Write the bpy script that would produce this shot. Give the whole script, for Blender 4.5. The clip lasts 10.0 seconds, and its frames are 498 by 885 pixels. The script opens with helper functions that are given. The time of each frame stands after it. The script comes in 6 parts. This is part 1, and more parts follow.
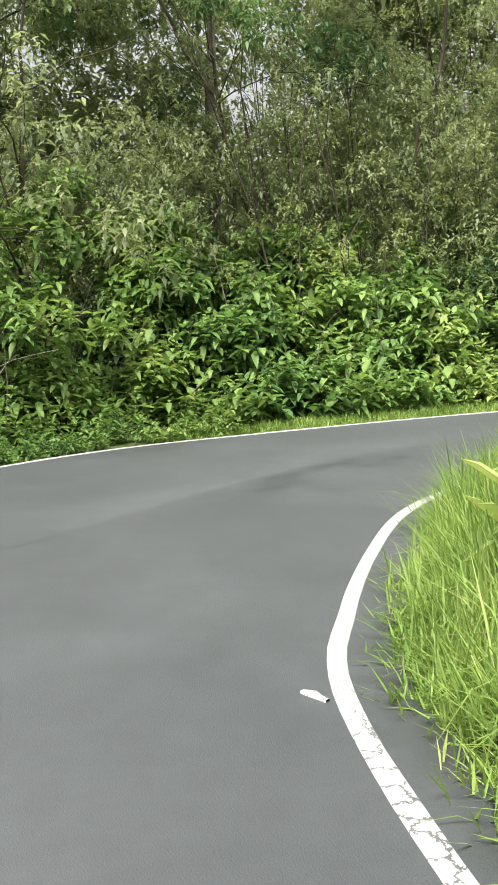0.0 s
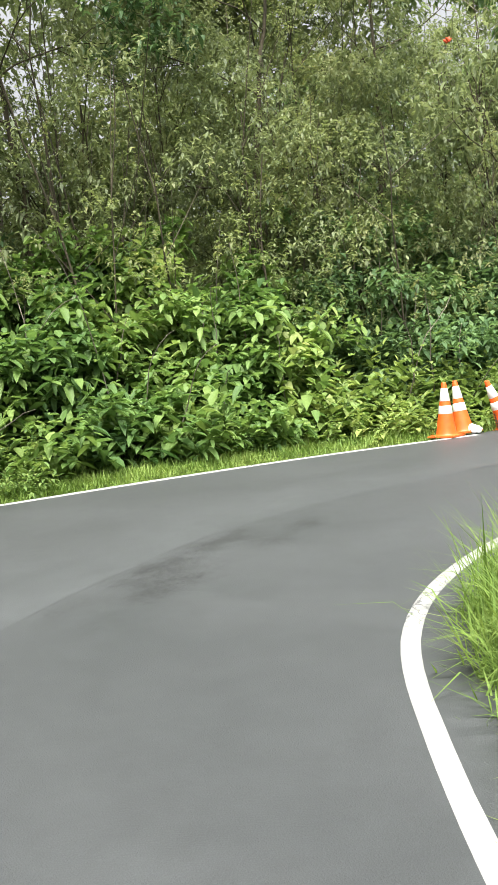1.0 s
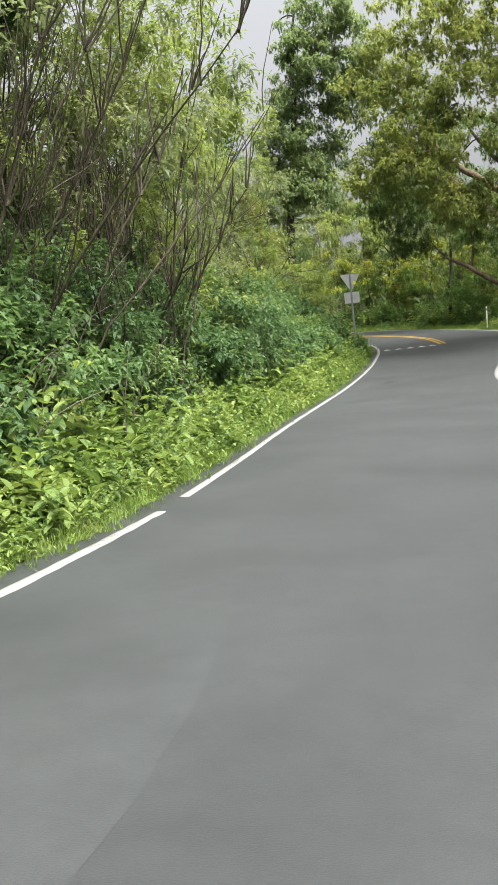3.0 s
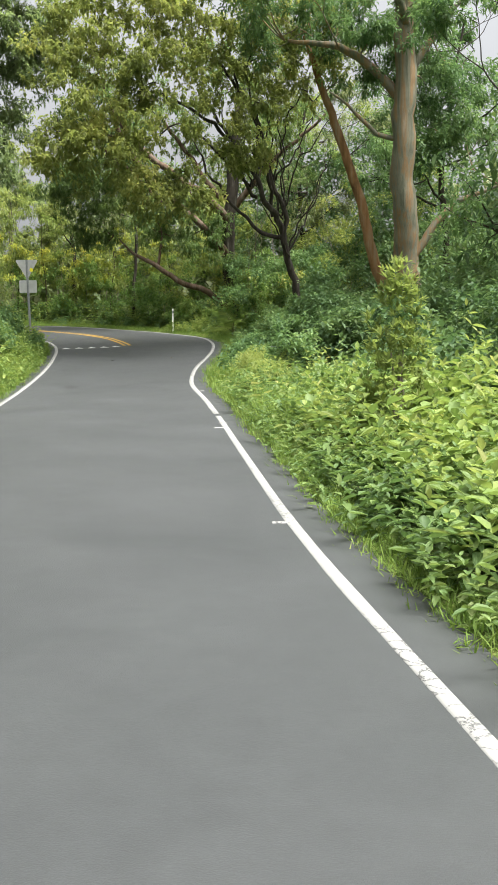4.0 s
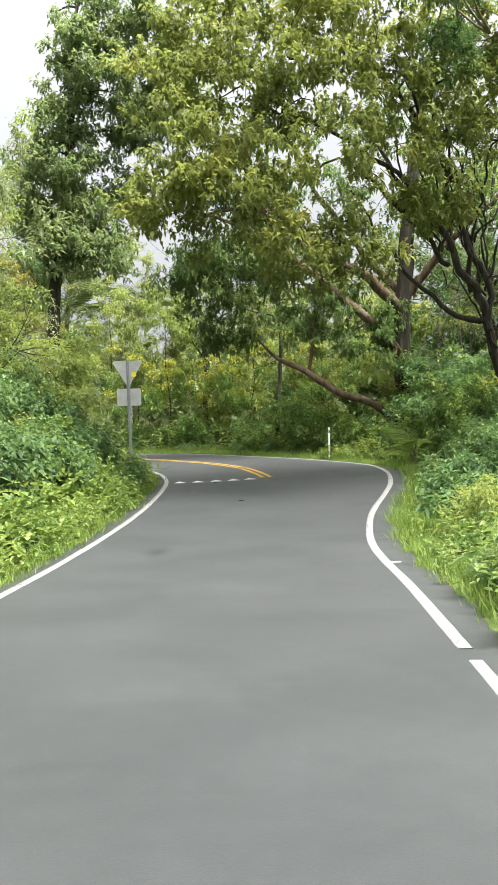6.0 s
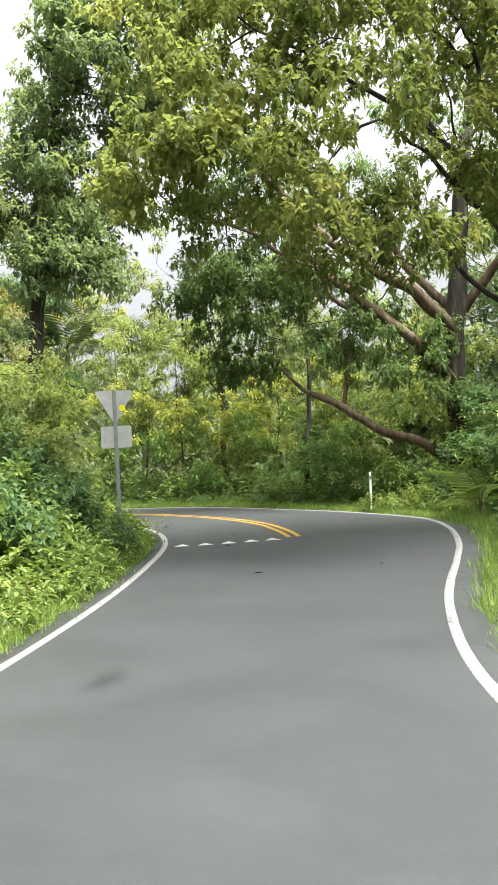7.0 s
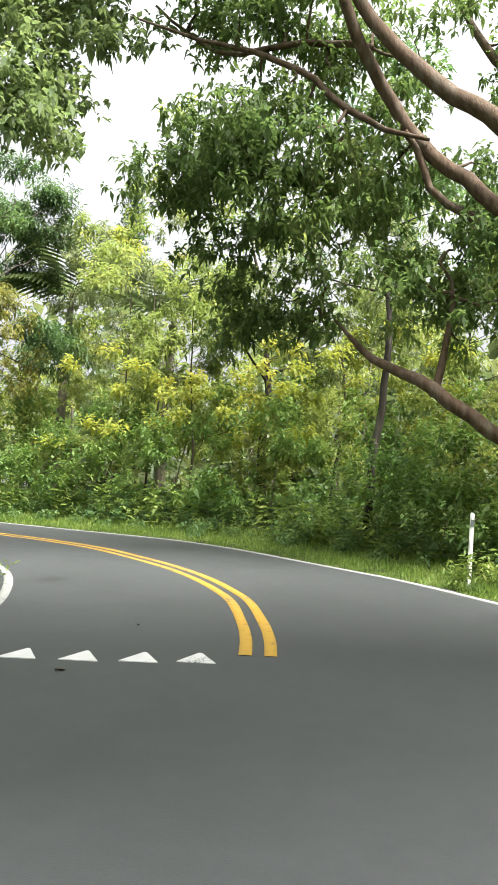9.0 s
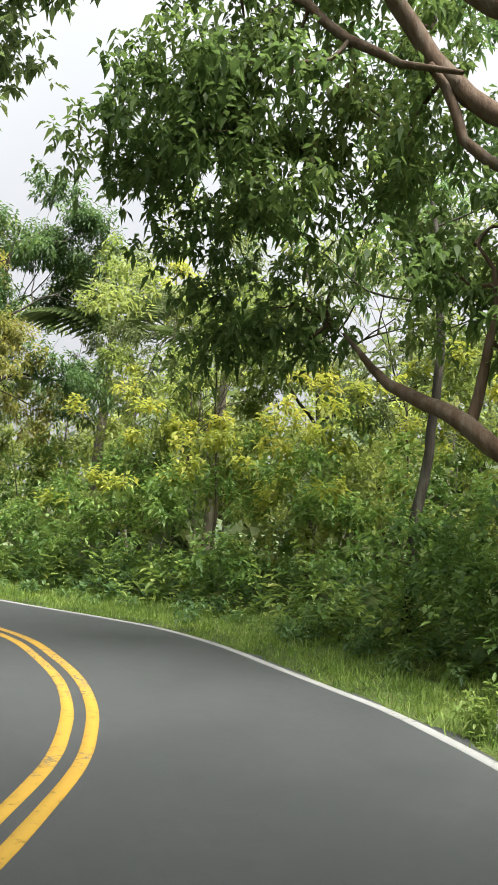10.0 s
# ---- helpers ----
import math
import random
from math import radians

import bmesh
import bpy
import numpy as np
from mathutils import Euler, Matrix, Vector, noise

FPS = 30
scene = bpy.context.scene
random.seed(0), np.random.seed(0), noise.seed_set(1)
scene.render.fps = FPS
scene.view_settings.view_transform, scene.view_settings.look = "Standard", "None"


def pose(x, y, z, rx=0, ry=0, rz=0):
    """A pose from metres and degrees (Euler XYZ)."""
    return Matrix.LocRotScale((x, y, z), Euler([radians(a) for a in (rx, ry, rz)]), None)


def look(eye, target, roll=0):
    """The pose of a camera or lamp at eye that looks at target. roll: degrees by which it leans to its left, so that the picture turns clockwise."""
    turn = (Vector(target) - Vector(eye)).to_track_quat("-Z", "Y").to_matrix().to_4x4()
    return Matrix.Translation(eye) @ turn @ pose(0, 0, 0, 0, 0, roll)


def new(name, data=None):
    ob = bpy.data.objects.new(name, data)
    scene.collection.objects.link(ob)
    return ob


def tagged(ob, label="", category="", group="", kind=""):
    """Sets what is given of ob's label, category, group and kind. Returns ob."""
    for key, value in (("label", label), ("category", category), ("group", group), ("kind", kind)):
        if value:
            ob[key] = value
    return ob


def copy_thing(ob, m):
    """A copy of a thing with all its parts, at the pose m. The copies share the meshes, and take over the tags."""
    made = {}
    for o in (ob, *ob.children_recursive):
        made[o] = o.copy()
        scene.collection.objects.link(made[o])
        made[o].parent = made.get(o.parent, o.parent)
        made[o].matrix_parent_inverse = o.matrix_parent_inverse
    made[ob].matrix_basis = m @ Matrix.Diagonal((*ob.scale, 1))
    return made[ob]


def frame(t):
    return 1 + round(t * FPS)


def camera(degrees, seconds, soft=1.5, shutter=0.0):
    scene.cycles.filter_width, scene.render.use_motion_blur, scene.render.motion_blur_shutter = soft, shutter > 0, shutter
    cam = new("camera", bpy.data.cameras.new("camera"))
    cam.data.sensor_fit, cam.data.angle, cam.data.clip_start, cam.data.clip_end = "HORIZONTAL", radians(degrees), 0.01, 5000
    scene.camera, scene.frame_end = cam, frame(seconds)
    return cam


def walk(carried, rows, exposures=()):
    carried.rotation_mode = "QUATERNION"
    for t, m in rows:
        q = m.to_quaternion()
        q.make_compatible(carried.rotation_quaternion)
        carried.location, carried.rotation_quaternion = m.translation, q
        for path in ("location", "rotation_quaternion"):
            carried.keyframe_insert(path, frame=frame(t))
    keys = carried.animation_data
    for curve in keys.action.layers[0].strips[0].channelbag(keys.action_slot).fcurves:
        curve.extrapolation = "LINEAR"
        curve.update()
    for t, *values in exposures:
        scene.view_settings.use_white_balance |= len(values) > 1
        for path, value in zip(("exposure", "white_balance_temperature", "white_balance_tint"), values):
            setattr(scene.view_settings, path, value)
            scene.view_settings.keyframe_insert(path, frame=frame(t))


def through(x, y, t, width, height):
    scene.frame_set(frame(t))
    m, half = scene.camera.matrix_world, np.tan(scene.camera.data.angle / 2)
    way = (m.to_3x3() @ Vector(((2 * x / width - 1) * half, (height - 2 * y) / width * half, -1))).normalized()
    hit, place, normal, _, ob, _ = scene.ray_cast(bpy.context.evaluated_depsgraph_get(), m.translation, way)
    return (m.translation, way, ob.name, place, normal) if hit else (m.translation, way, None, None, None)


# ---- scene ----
# ---------------------------------------------------------------- camera and its way
cam = camera(28.17, 10.0, soft=1.5)
# seconds, place, yaw to the left of +y, pitch, roll
PATH = [
    (0, 11.316, -46.189, -1.3, 71.96, -4.86, -2.44),
    (0.5, 9.565, -45.957, -1.28, 64.39, -4.89, -4.18),
    (1, 7.88, -45.69, -1.272, 58.43, -3.78, -4.05),
    (1.5, 5.886, -44.864, -1.19, 44.96, -1.03, -4.48),
    (2, 4.055, -43.842, -1.154, 30.31, -0.33, -4.74),
    (2.5, 2.562, -42.248, -1.027, 22.33, -2.08, -3.95),
    (3, 1.916, -40.657, -0.927, 14.33, -3.48, -4.52),
    (3.2, 1.737, -39.921, -0.899, 10.51, -3.78, -4.17),
    (4.3, 1.12, -35.428, -0.711, -6.68, -4.85, -0.52),
    (4.5, 1.11, -34.436, -0.688, -5.45, -5.16, -0.81),
    (4.8, 1.102, -32.779, -0.645, -1.68, -1.77, -1.47),
    (5, 1.152, -31.679, -0.647, 0.02, -0.27, -1.75),
    (5.5, 1.124, -28.572, -0.635, 2.72, 2.42, -1.64),
    (5.6, 1.12, -27.962, -0.62, 2.8, 2.7, -2.45),
    (5.7, 1.111, -27.365, -0.603, 3.14, 2.82, -1.77),
    (6.8, 0.932, -21.18, -0.311, 5.02, 4.83, -2.12),
    (6.9, 0.907, -20.608, -0.274, 5.21, 5.27, -2.06),
    (7, 0.886, -20.011, -0.238, 5.32, 6.17, -2.44),
    (7.5, 0.857, -16.854, -0.079, 5.28, 6.71, -1.74),
    (8, 0.78, -13.895, 0.083, 4.74, 5.66, -1.54),
    (8.4, 0.928, -11.398, 0.232, 8.63, 6.54, 0.77),
    (8.5, 0.987, -10.837, 0.285, 9.03, 6.49, 1.77),
    (9, 1.303, -7.914, 0.649, 11.75, 7.36, 3.89),
    (9.4, 1.56, -5.88, 0.901, 14.75, 9.8, 5.2),
    (9.5, 1.66, -5.4, 0.971, 15.25, 9.95, 5.32),
    (9.6, 1.79, -4.937, 1.044, 16.03, 10.07, 5.52),
    (9.8, 2.039, -4.022, 1.198, 18.0, 10.2, 5.5),
    (10, 2.35, -3.144, 1.361, 20.24, 10.07, 5.63),
]


def eye_pose(x, y, z, yaw, pitch, roll):
    a, b = radians(yaw), radians(pitch)
    way = Vector((-math.sin(a) * math.cos(b), math.cos(a) * math.cos(b), math.sin(b)))
    return look((x, y, z), Vector((x, y, z)) + way, roll)


walk(cam, [(t, eye_pose(*rest)) for t, *rest in PATH],
     exposures=[(0.0, 1.77), (1.0, 1.82), (1.4, 1.93), (2.0, 1.95), (2.5, 1.68), (2.8, 1.6), (3.2, 1.6), (4.3, 1.76), (5.5, 1.92), (7.0, 2.1), (8.5, 2.22), (9.0, 2.22), (9.5, 2.16), (10.0, 1.88)])

# ---------------------------------------------------------------- light: bright overcast
world = bpy.data.worlds.new("world")
scene.world = world
world.use_nodes = True
wn, wl = world.node_tree.nodes, world.node_tree.links
for node in list(wn):
    wn.remove(node)
w_out, w_bg, w_sky = wn.new("ShaderNodeOutputWorld"), wn.new("ShaderNodeBackground"), wn.new("ShaderNodeTexSky")
w_sky.sky_type, w_sky.sun_disc = "NISHITA", False
w_sky.sun_elevation, w_sky.sun_rotation = radians(66), radians(124)
w_sky.air_density, w_sky.dust_density = 1.0, 4.0
w_hue = wn.new("ShaderNodeHueSaturation")
w_hue.inputs["Saturation"].default_value = 0.12
# cloud sheet: soft grey mottling over the desaturated sky
w_co, w_no, w_ramp, w_mix = (wn.new("ShaderNodeTexCoord"), wn.new("ShaderNodeTexNoise"), wn.new("ShaderNodeMapRange"),
                             wn.new("ShaderNodeMix"))
w_no.inputs["Scale"].default_value, w_no.inputs["Detail"].default_value = 2.2, 5
w_ramp.inputs["To Min"].default_value, w_ramp.inputs["To Max"].default_value = 0.8, 1.15
w_mix.data_type, w_mix.blend_type = "RGBA", "MULTIPLY"
w_mix.inputs["Factor"].default_value = 1.0
wl.new(w_co.outputs["Generated"], w_no.inputs["Vector"])
wl.new(w_no.outputs["Fac"], w_ramp.inputs["Value"])
wl.new(w_sky.outputs["Color"], w_hue.inputs["Color"])
wl.new(w_hue.outputs["Color"], w_mix.inputs["A"])
wl.new(w_ramp.outputs["Result"], w_mix.inputs["B"])
# overcast sky: brighter overhead than at the horizon
w_sep, w_grad, w_mul = wn.new("ShaderNodeSeparateXYZ"), wn.new("ShaderNodeMapRange"), wn.new("ShaderNodeMix")
w_grad.inputs["To Min"].default_value, w_grad.inputs["To Max"].default_value = 0.24, 1.75
w_mul.data_type, w_mul.blend_type = "RGBA", "MULTIPLY"
w_mul.inputs["Factor"].default_value = 1.0
wl.new(w_co.outputs["Generated"], w_sep.inputs["Vector"])
wl.new(w_sep.outputs["Z"], w_grad.inputs["Value"])
wl.new(w_mix.outputs["Result"], w_mul.inputs["A"])
wl.new(w_grad.outputs["Result"], w_mul.inputs["B"])
wl.new(w_mul.outputs["Result"], w_bg.inputs["Color"])
wl.new(w_bg.outputs["Background"], w_out.inputs["Surface"])
w_bg.inputs["Strength"].default_value = 0.1
sun = new("sun", bpy.data.lights.new("sun", "SUN"))
sun.data.energy, sun.data.angle, sun.data.color = 3.0, radians(36), (1.0, 0.97, 0.91)
sun.matrix_world = look((0, 0, 40), (-15, 10, 0))

# ---------------------------------------------------------------- materials


def material(name, rough=0.6, spec=0.5):
    m = bpy.data.materials.new(name)
    m.use_nodes = True
    n = m.node_tree.nodes
    b = n["Principled BSDF"]
    b.inputs["Roughness"].default_value = rough
    b.inputs["Specular IOR Level"].default_value = spec
    return m, n, m.node_tree.links, b


def ramp_node(n, stops):
    r = n.new("ShaderNodeValToRGB")
    e = r.color_ramp.elements
    while len(e) < len(stops):
        e.new(0.5)
    for el, (p, c) in zip(e, stops):
        el.position, el.color = p, (*c, 1)
    return r


def noise_node(n, l, scale, detail=4, vec=None, rough=0.55):
    t = n.new("ShaderNodeTexNoise")
    t.inputs["Scale"].default_value, t.inputs["Detail"].default_value = scale, detail
    t.inputs["Roughness"].default_value = rough
    if vec is None:
        g = n.new("ShaderNodeNewGeometry")
        vec = g.outputs["Position"]
    l.new(vec, t.inputs["Vector"])
    return t


def mix_colour(n, l, fac, a, b, blend="MIX"):
    m = n.new("ShaderNodeMix")
    m.data_type, m.blend_type = "RGBA", blend
    for key, v in (("Factor", fac), ("A", a), ("B", b)):
        if isinstance(v, (int, float)):
            m.inputs[key].default_value = v
        elif isinstance(v, tuple):
            m.inputs[key].default_value = (*v, 1)
        else:
            l.new(v, m.inputs[key])
    return m.outputs["Result"]


def bump(n, l, b, height, strength, distance=0.02):
    k = n.new("ShaderNodeBump")
    k.inputs["Strength"].default_value, k.inputs["Distance"].default_value = strength, distance
    l.new(height, k.inputs["Height"])
    l.new(k.outputs["Normal"], b.inputs["Normal"])


def leaf_material(name, stops, rough=0.42, through=0.35, patch=0.6):
    """Foliage: each leaf takes its own tint, clumps differ, light shines through the blade."""
    m, n, l, b = material(name, rough + 0.1, 0.24)
    g = n.new("ShaderNodeNewGeometry")
    r = ramp_node(n, stops)
    big = noise_node(n, l, patch, 2, g.outputs["Position"])
    add = n.new("ShaderNodeMath")
    add.operation = "MULTIPLY_ADD"
    l.new(big.outputs["Fac"], add.inputs[0])
    add.inputs[1].default_value = 1.3
    half = n.new("ShaderNodeMath")
    half.operation = "MULTIPLY_ADD"
    l.new(g.outputs["Random Per Island"], half.inputs[0])
    half.inputs[1].default_value, half.inputs[2].default_value = 0.45, -0.4
    l.new(half.outputs[0], add.inputs[2])
    l.new(add.outputs[0], r.inputs["Fac"])
    fine = noise_node(n, l, 45, 3, g.outputs["Position"])
    col = mix_colour(n, l, 0.3, r.outputs["Color"], fine.outputs["Fac"], "OVERLAY")
    l.new(col, b.inputs["Base Color"])
    tr = n.new("ShaderNodeBsdfTranslucent")
    warm = mix_colour(n, l, 1.0, col, (1.0, 1.0, 0.74), "MULTIPLY")
    l.new(warm, tr.inputs["Color"])
    mx = n.new("ShaderNodeMixShader")
    mx.inputs[0].default_value = through
    l.new(b.outputs[0], mx.inputs[1])
    l.new(tr.outputs[0], mx.inputs[2])
    l.new(mx.outputs[0], n["Material Output"].inputs["Surface"])
    return m


LEAF_BRIGHT = leaf_material("leaf_bright", [(0.0, (0.0809, 0.14, 0.0457)), (0.4, (0.166, 0.246, 0.0675)), (0.75, (0.279, 0.352, 0.102)), (1.0, (0.445, 0.454, 0.183))], 0.42, 0.42)
LEAF_MID = leaf_material("leaf_mid", [(0.0, (0.06, 0.122, 0.0586)), (0.45, (0.123, 0.21, 0.0859)), (0.8, (0.197, 0.293, 0.118)), (1.0, (0.328, 0.362, 0.185))], 0.42, 0.48)
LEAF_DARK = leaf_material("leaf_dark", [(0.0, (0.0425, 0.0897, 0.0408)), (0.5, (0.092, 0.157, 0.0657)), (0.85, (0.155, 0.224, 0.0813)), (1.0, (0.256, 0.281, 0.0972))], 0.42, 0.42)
LEAF_OLIVE = leaf_material("leaf_olive", [(0.0, (0.104, 0.133, 0.0784)), (0.4, (0.18, 0.221, 0.112)), (0.75, (0.263, 0.3, 0.153)), (1.0, (0.387, 0.376, 0.233))], 0.42, 0.48)
LEAF_YELLOW = leaf_material("leaf_yellow", [(0.0, (0.107, 0.152, 0.049)), (0.35, (0.186, 0.245, 0.0735)), (0.7, (0.27, 0.319, 0.103)), (1.0, (0.4, 0.382, 0.157))], 0.45, 0.55)
# brighter copy of LEAF_YELLOW, with sunlight put into the leaf colour
LEAF_SUNLIT = leaf_material("leaf_sunlit", [(0.0, (0.12, 0.165, 0.05)), (0.35, (0.22, 0.275, 0.08)), (0.7, (0.33, 0.37, 0.11)), (1.0, (0.5, 0.43, 0.16))], 0.45, 0.55, 0.9)
LEAF_TALL = leaf_material("leaf_tall", [(0.0, (0.104, 0.156, 0.078)), (0.4, (0.177, 0.24, 0.114)), (0.75, (0.256, 0.324, 0.15)), (1.0, (0.378, 0.414, 0.216))], 0.42, 0.62)
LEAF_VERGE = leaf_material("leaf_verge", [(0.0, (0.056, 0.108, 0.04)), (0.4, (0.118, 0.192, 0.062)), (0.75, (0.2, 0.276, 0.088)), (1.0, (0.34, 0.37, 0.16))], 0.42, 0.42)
LEAF_LUSH = leaf_material("leaf_lush", [(0.0, (0.055, 0.118, 0.04)), (0.4, (0.13, 0.222, 0.062)), (0.75, (0.23, 0.325, 0.094)), (1.0, (0.38, 0.42, 0.16))], 0.42, 0.45)
LEAF_BRUSH = leaf_material("leaf_brush", [(0.0, (0.095, 0.13, 0.062)), (0.35, (0.165, 0.21, 0.088)), (0.7, (0.25, 0.285, 0.12)), (1.0, (0.4, 0.36, 0.19))], 0.45, 0.5, 0.9)
LEAF_FAR = leaf_material("leaf_far", [(0.0, (0.0816, 0.12, 0.065)), (0.5, (0.153, 0.2, 0.0955)), (1.0, (0.286, 0.3, 0.15))], patch=0.25)
GRASS = leaf_material("grass_blade", [(0.0, (0.085, 0.15, 0.03)), (0.4, (0.16, 0.25, 0.055)), (0.75, (0.25, 0.335, 0.085)), (1.0, (0.42, 0.42, 0.18))], 0.55, 0.42, 1.5)
LEAF_GOLD = leaf_material("leaf_gold", [(0.0, (0.196, 0.252, 0.056)), (0.5, (0.355, 0.384, 0.078)), (1.0, (0.514, 0.456, 0.107))], 0.45, 0.5)
LEAF_AMBER = leaf_material("leaf_amber", [(0.0, (0.12, 0.14, 0.045)), (0.5, (0.24, 0.235, 0.065)), (1.0, (0.4, 0.32, 0.1))], 0.45, 0.45)
LEAF_CANOPY = leaf_material("leaf_canopy", [(0.0, (0.119, 0.16, 0.0584)), (0.4, (0.209, 0.25, 0.0804)), (0.75, (0.314, 0.339, 0.11)), (1.0, (0.487, 0.423, 0.155))], 0.45, 0.64)
LEAF_CROWN = leaf_material("leaf_crown", [(0.0, (0.066, 0.112, 0.046)), (0.45, (0.128, 0.196, 0.072)), (0.8, (0.2, 0.274, 0.1)), (1.0, (0.31, 0.34, 0.15))], 0.42, 0.6)
PLUME = leaf_material("pale_plume", [(0.0, (0.4, 0.4, 0.33)), (0.6, (0.55, 0.55, 0.48)), (1.0, (0.68, 0.68, 0.62))], 0.7, 0.3, 2.0)
STRAW = leaf_material("dry_leaf", [(0.0, (0.204, 0.14, 0.102)), (0.6, (0.367, 0.28, 0.199)), (1.0, (0.51, 0.43, 0.346))], 0.7, 0.2, 2.0)


def bark_material(name, stops, scale=6.0, stretch=0.15):
    m, n, l, b = material(name, 0.85, 0.25)
    g = n.new("ShaderNodeNewGeometry")
    mp = n.new("ShaderNodeMapping")
    mp.inputs["Scale"].default_value = (1, 1, stretch)
    l.new(g.outputs["Position"], mp.inputs["Vector"])
    t = noise_node(n, l, scale, 6, mp.outputs["Vector"], 0.65)
    r = ramp_node(n, stops)
    l.new(t.outputs["Fac"], r.inputs["Fac"])
    spots = noise_node(n, l, 2.3, 3, g.outputs["Position"])
    col = mix_colour(n, l, 0.35, r.outputs["Color"], spots.outputs["Fac"], "OVERLAY")
    l.new(col, b.inputs["Base Color"])
    fine = noise_node(n, l, scale * 5, 5, mp.outputs["Vector"], 0.7)
    bump(n, l, b, fine.outputs["Fac"], 0.7, 0.03)
    return m


BARK_DARK = bark_material("bark_dark", [(0.3, (0.022, 0.019, 0.015)), (0.55, (0.052, 0.044, 0.034)), (0.75, (0.13, 0.125, 0.1))])
BARK_TWIG = bark_material("bark_twig", [(0.3, (0.03, 0.027, 0.018)), (0.55, (0.07, 0.058, 0.038)), (0.75, (0.13, 0.12, 0.085))])
BARK_GREY = bark_material("bark_grey", [(0.3, (0.08, 0.07, 0.055)), (0.55, (0.2, 0.17, 0.14)), (0.75, (0.36, 0.33, 0.29))])
BARK_RED = bark_material("bark_red", [(0.28, (0.038, 0.028, 0.02)), (0.45, (0.1, 0.064, 0.04)), (0.58, (0.13, 0.098, 0.072)), (0.74, (0.2, 0.17, 0.13))], 7.0)
BARK_STRIPED = bark_material("bark_striped", [(0.3, (0.09, 0.095, 0.065)), (0.47, (0.18, 0.175, 0.13)), (0.57, (0.24, 0.15, 0.075)), (0.75, (0.25, 0.245, 0.2))], 5.0, 0.05)
BARK_ORANGE = bark_material("bark_orange", [(0.3, (0.1, 0.06, 0.03)), (0.5, (0.27, 0.14, 0.06)), (0.75, (0.3, 0.24, 0.16))], 5.0, 0.05)
STEM = bark_material("green_stem", [(0.3, (0.06, 0.07, 0.03)), (0.7, (0.16, 0.16, 0.07))], 10)


def asphalt_material(name, tone, worn=0.0):
    m, n, l, b = material(name, 0.62, 0.5)
    g = n.new("ShaderNodeNewGeometry")
    grain = noise_node(n, l, 140, 3, g.outputs["Position"])
    patch = noise_node(n, l, 0.7, 3, g.outputs["Position"], 0.5)
    mid = noise_node(n, l, 5.0, 5, g.outputs["Position"], 0.7)
    r = ramp_node(n, [(p, tuple(tone * v for v in c)) for p, c in ((0.25, (0.048, 0.053, 0.055)), (0.5, (0.054, 0.059, 0.061)), (0.8, (0.062, 0.068, 0.07)))])
    l.new(patch.outputs["Fac"], r.inputs["Fac"])
    c = mix_colour(n, l, 0.3, r.outputs["Color"], mid.outputs["Fac"], "OVERLAY")
    sp = ramp_node(n, [(0.3, (0.35, 0.35, 0.35)), (0.6, (0.55, 0.55, 0.55)), (0.78, (0.95, 0.95, 0.93))])
    l.new(grain.outputs["Fac"], sp.inputs["Fac"])
    c = mix_colour(n, l, 0.5, c, sp.outputs["Color"], "OVERLAY")
    if worn:
        at = n.new("ShaderNodeAttribute")
        at.attribute_name = "wear"
        gain = n.new("ShaderNodeMapRange")
        gain.inputs["To Min"].default_value, gain.inputs["To Max"].default_value = 1.0, worn
        l.new(at.outputs["Fac"], gain.inputs["Value"])
        scale = n.new("ShaderNodeVectorMath")
        scale.operation = "SCALE"
        l.new(c, scale.inputs[0])
        l.new(gain.outputs["Result"], scale.inputs["Scale"])
        c = scale.outputs["Vector"]
    l.new(c, b.inputs["Base Color"])
    rr = n.new("ShaderNodeMapRange")
    rr.inputs["To Min"].default_value, rr.inputs["To Max"].default_value = 0.5, 0.75
    l.new(patch.outputs["Fac"], rr.inputs["Value"])
    l.new(rr.outputs["Result"], b.inputs["Roughness"])
    bump(n, l, b, grain.outputs["Fac"], 0.5, 0.006)
    return m


ASPHALT = asphalt_material("asphalt", 0.62)
ASPHALT_WORN = asphalt_material("asphalt_worn", 0.62, 1.22)
ASPHALT_STAIN = asphalt_material("asphalt_stain", 0.62, 0.3)


def pitted_asphalt():
    """Asphalt whose surface has crumbled into small dark pits; the wear attribute says how much."""
    m = asphalt_material("asphalt_pitted", 0.62)
    n, l = m.node_tree.nodes, m.node_tree.links
    b = n["Principled BSDF"]
    base = b.inputs["Base Color"].links[0].from_socket
    g, at = n.new("ShaderNodeNewGeometry"), n.new("ShaderNodeAttribute")
    at.attribute_name = "wear"
    big, fine = noise_node(n, l, 42, 3, g.outputs["Position"], 0.7), noise_node(n, l, 2.2, 3, g.outputs["Position"])
    a, c, d = n.new("ShaderNodeMath"), n.new("ShaderNodeMath"), n.new("ShaderNodeMapRange")
    a.operation, c.operation = "MULTIPLY", "MULTIPLY"
    l.new(big.outputs["Fac"], a.inputs[0])
    l.new(fine.outputs["Fac"], a.inputs[1])
    l.new(a.outputs[0], c.inputs[0])
    l.new(at.outputs["Fac"], c.inputs[1])
    for key, v in (("From Min", 0.2), ("From Max", 0.27), ("To Min", 0.0), ("To Max", 0.8)):
        d.inputs[key].default_value = v
    l.new(c.outputs[0], d.inputs["Value"])
    l.new(mix_colour(n, l, d.outputs["Result"], base, (0.011, 0.012, 0.0125)), b.inputs["Base Color"])
    return m


ASPHALT_PITTED = pitted_asphalt()


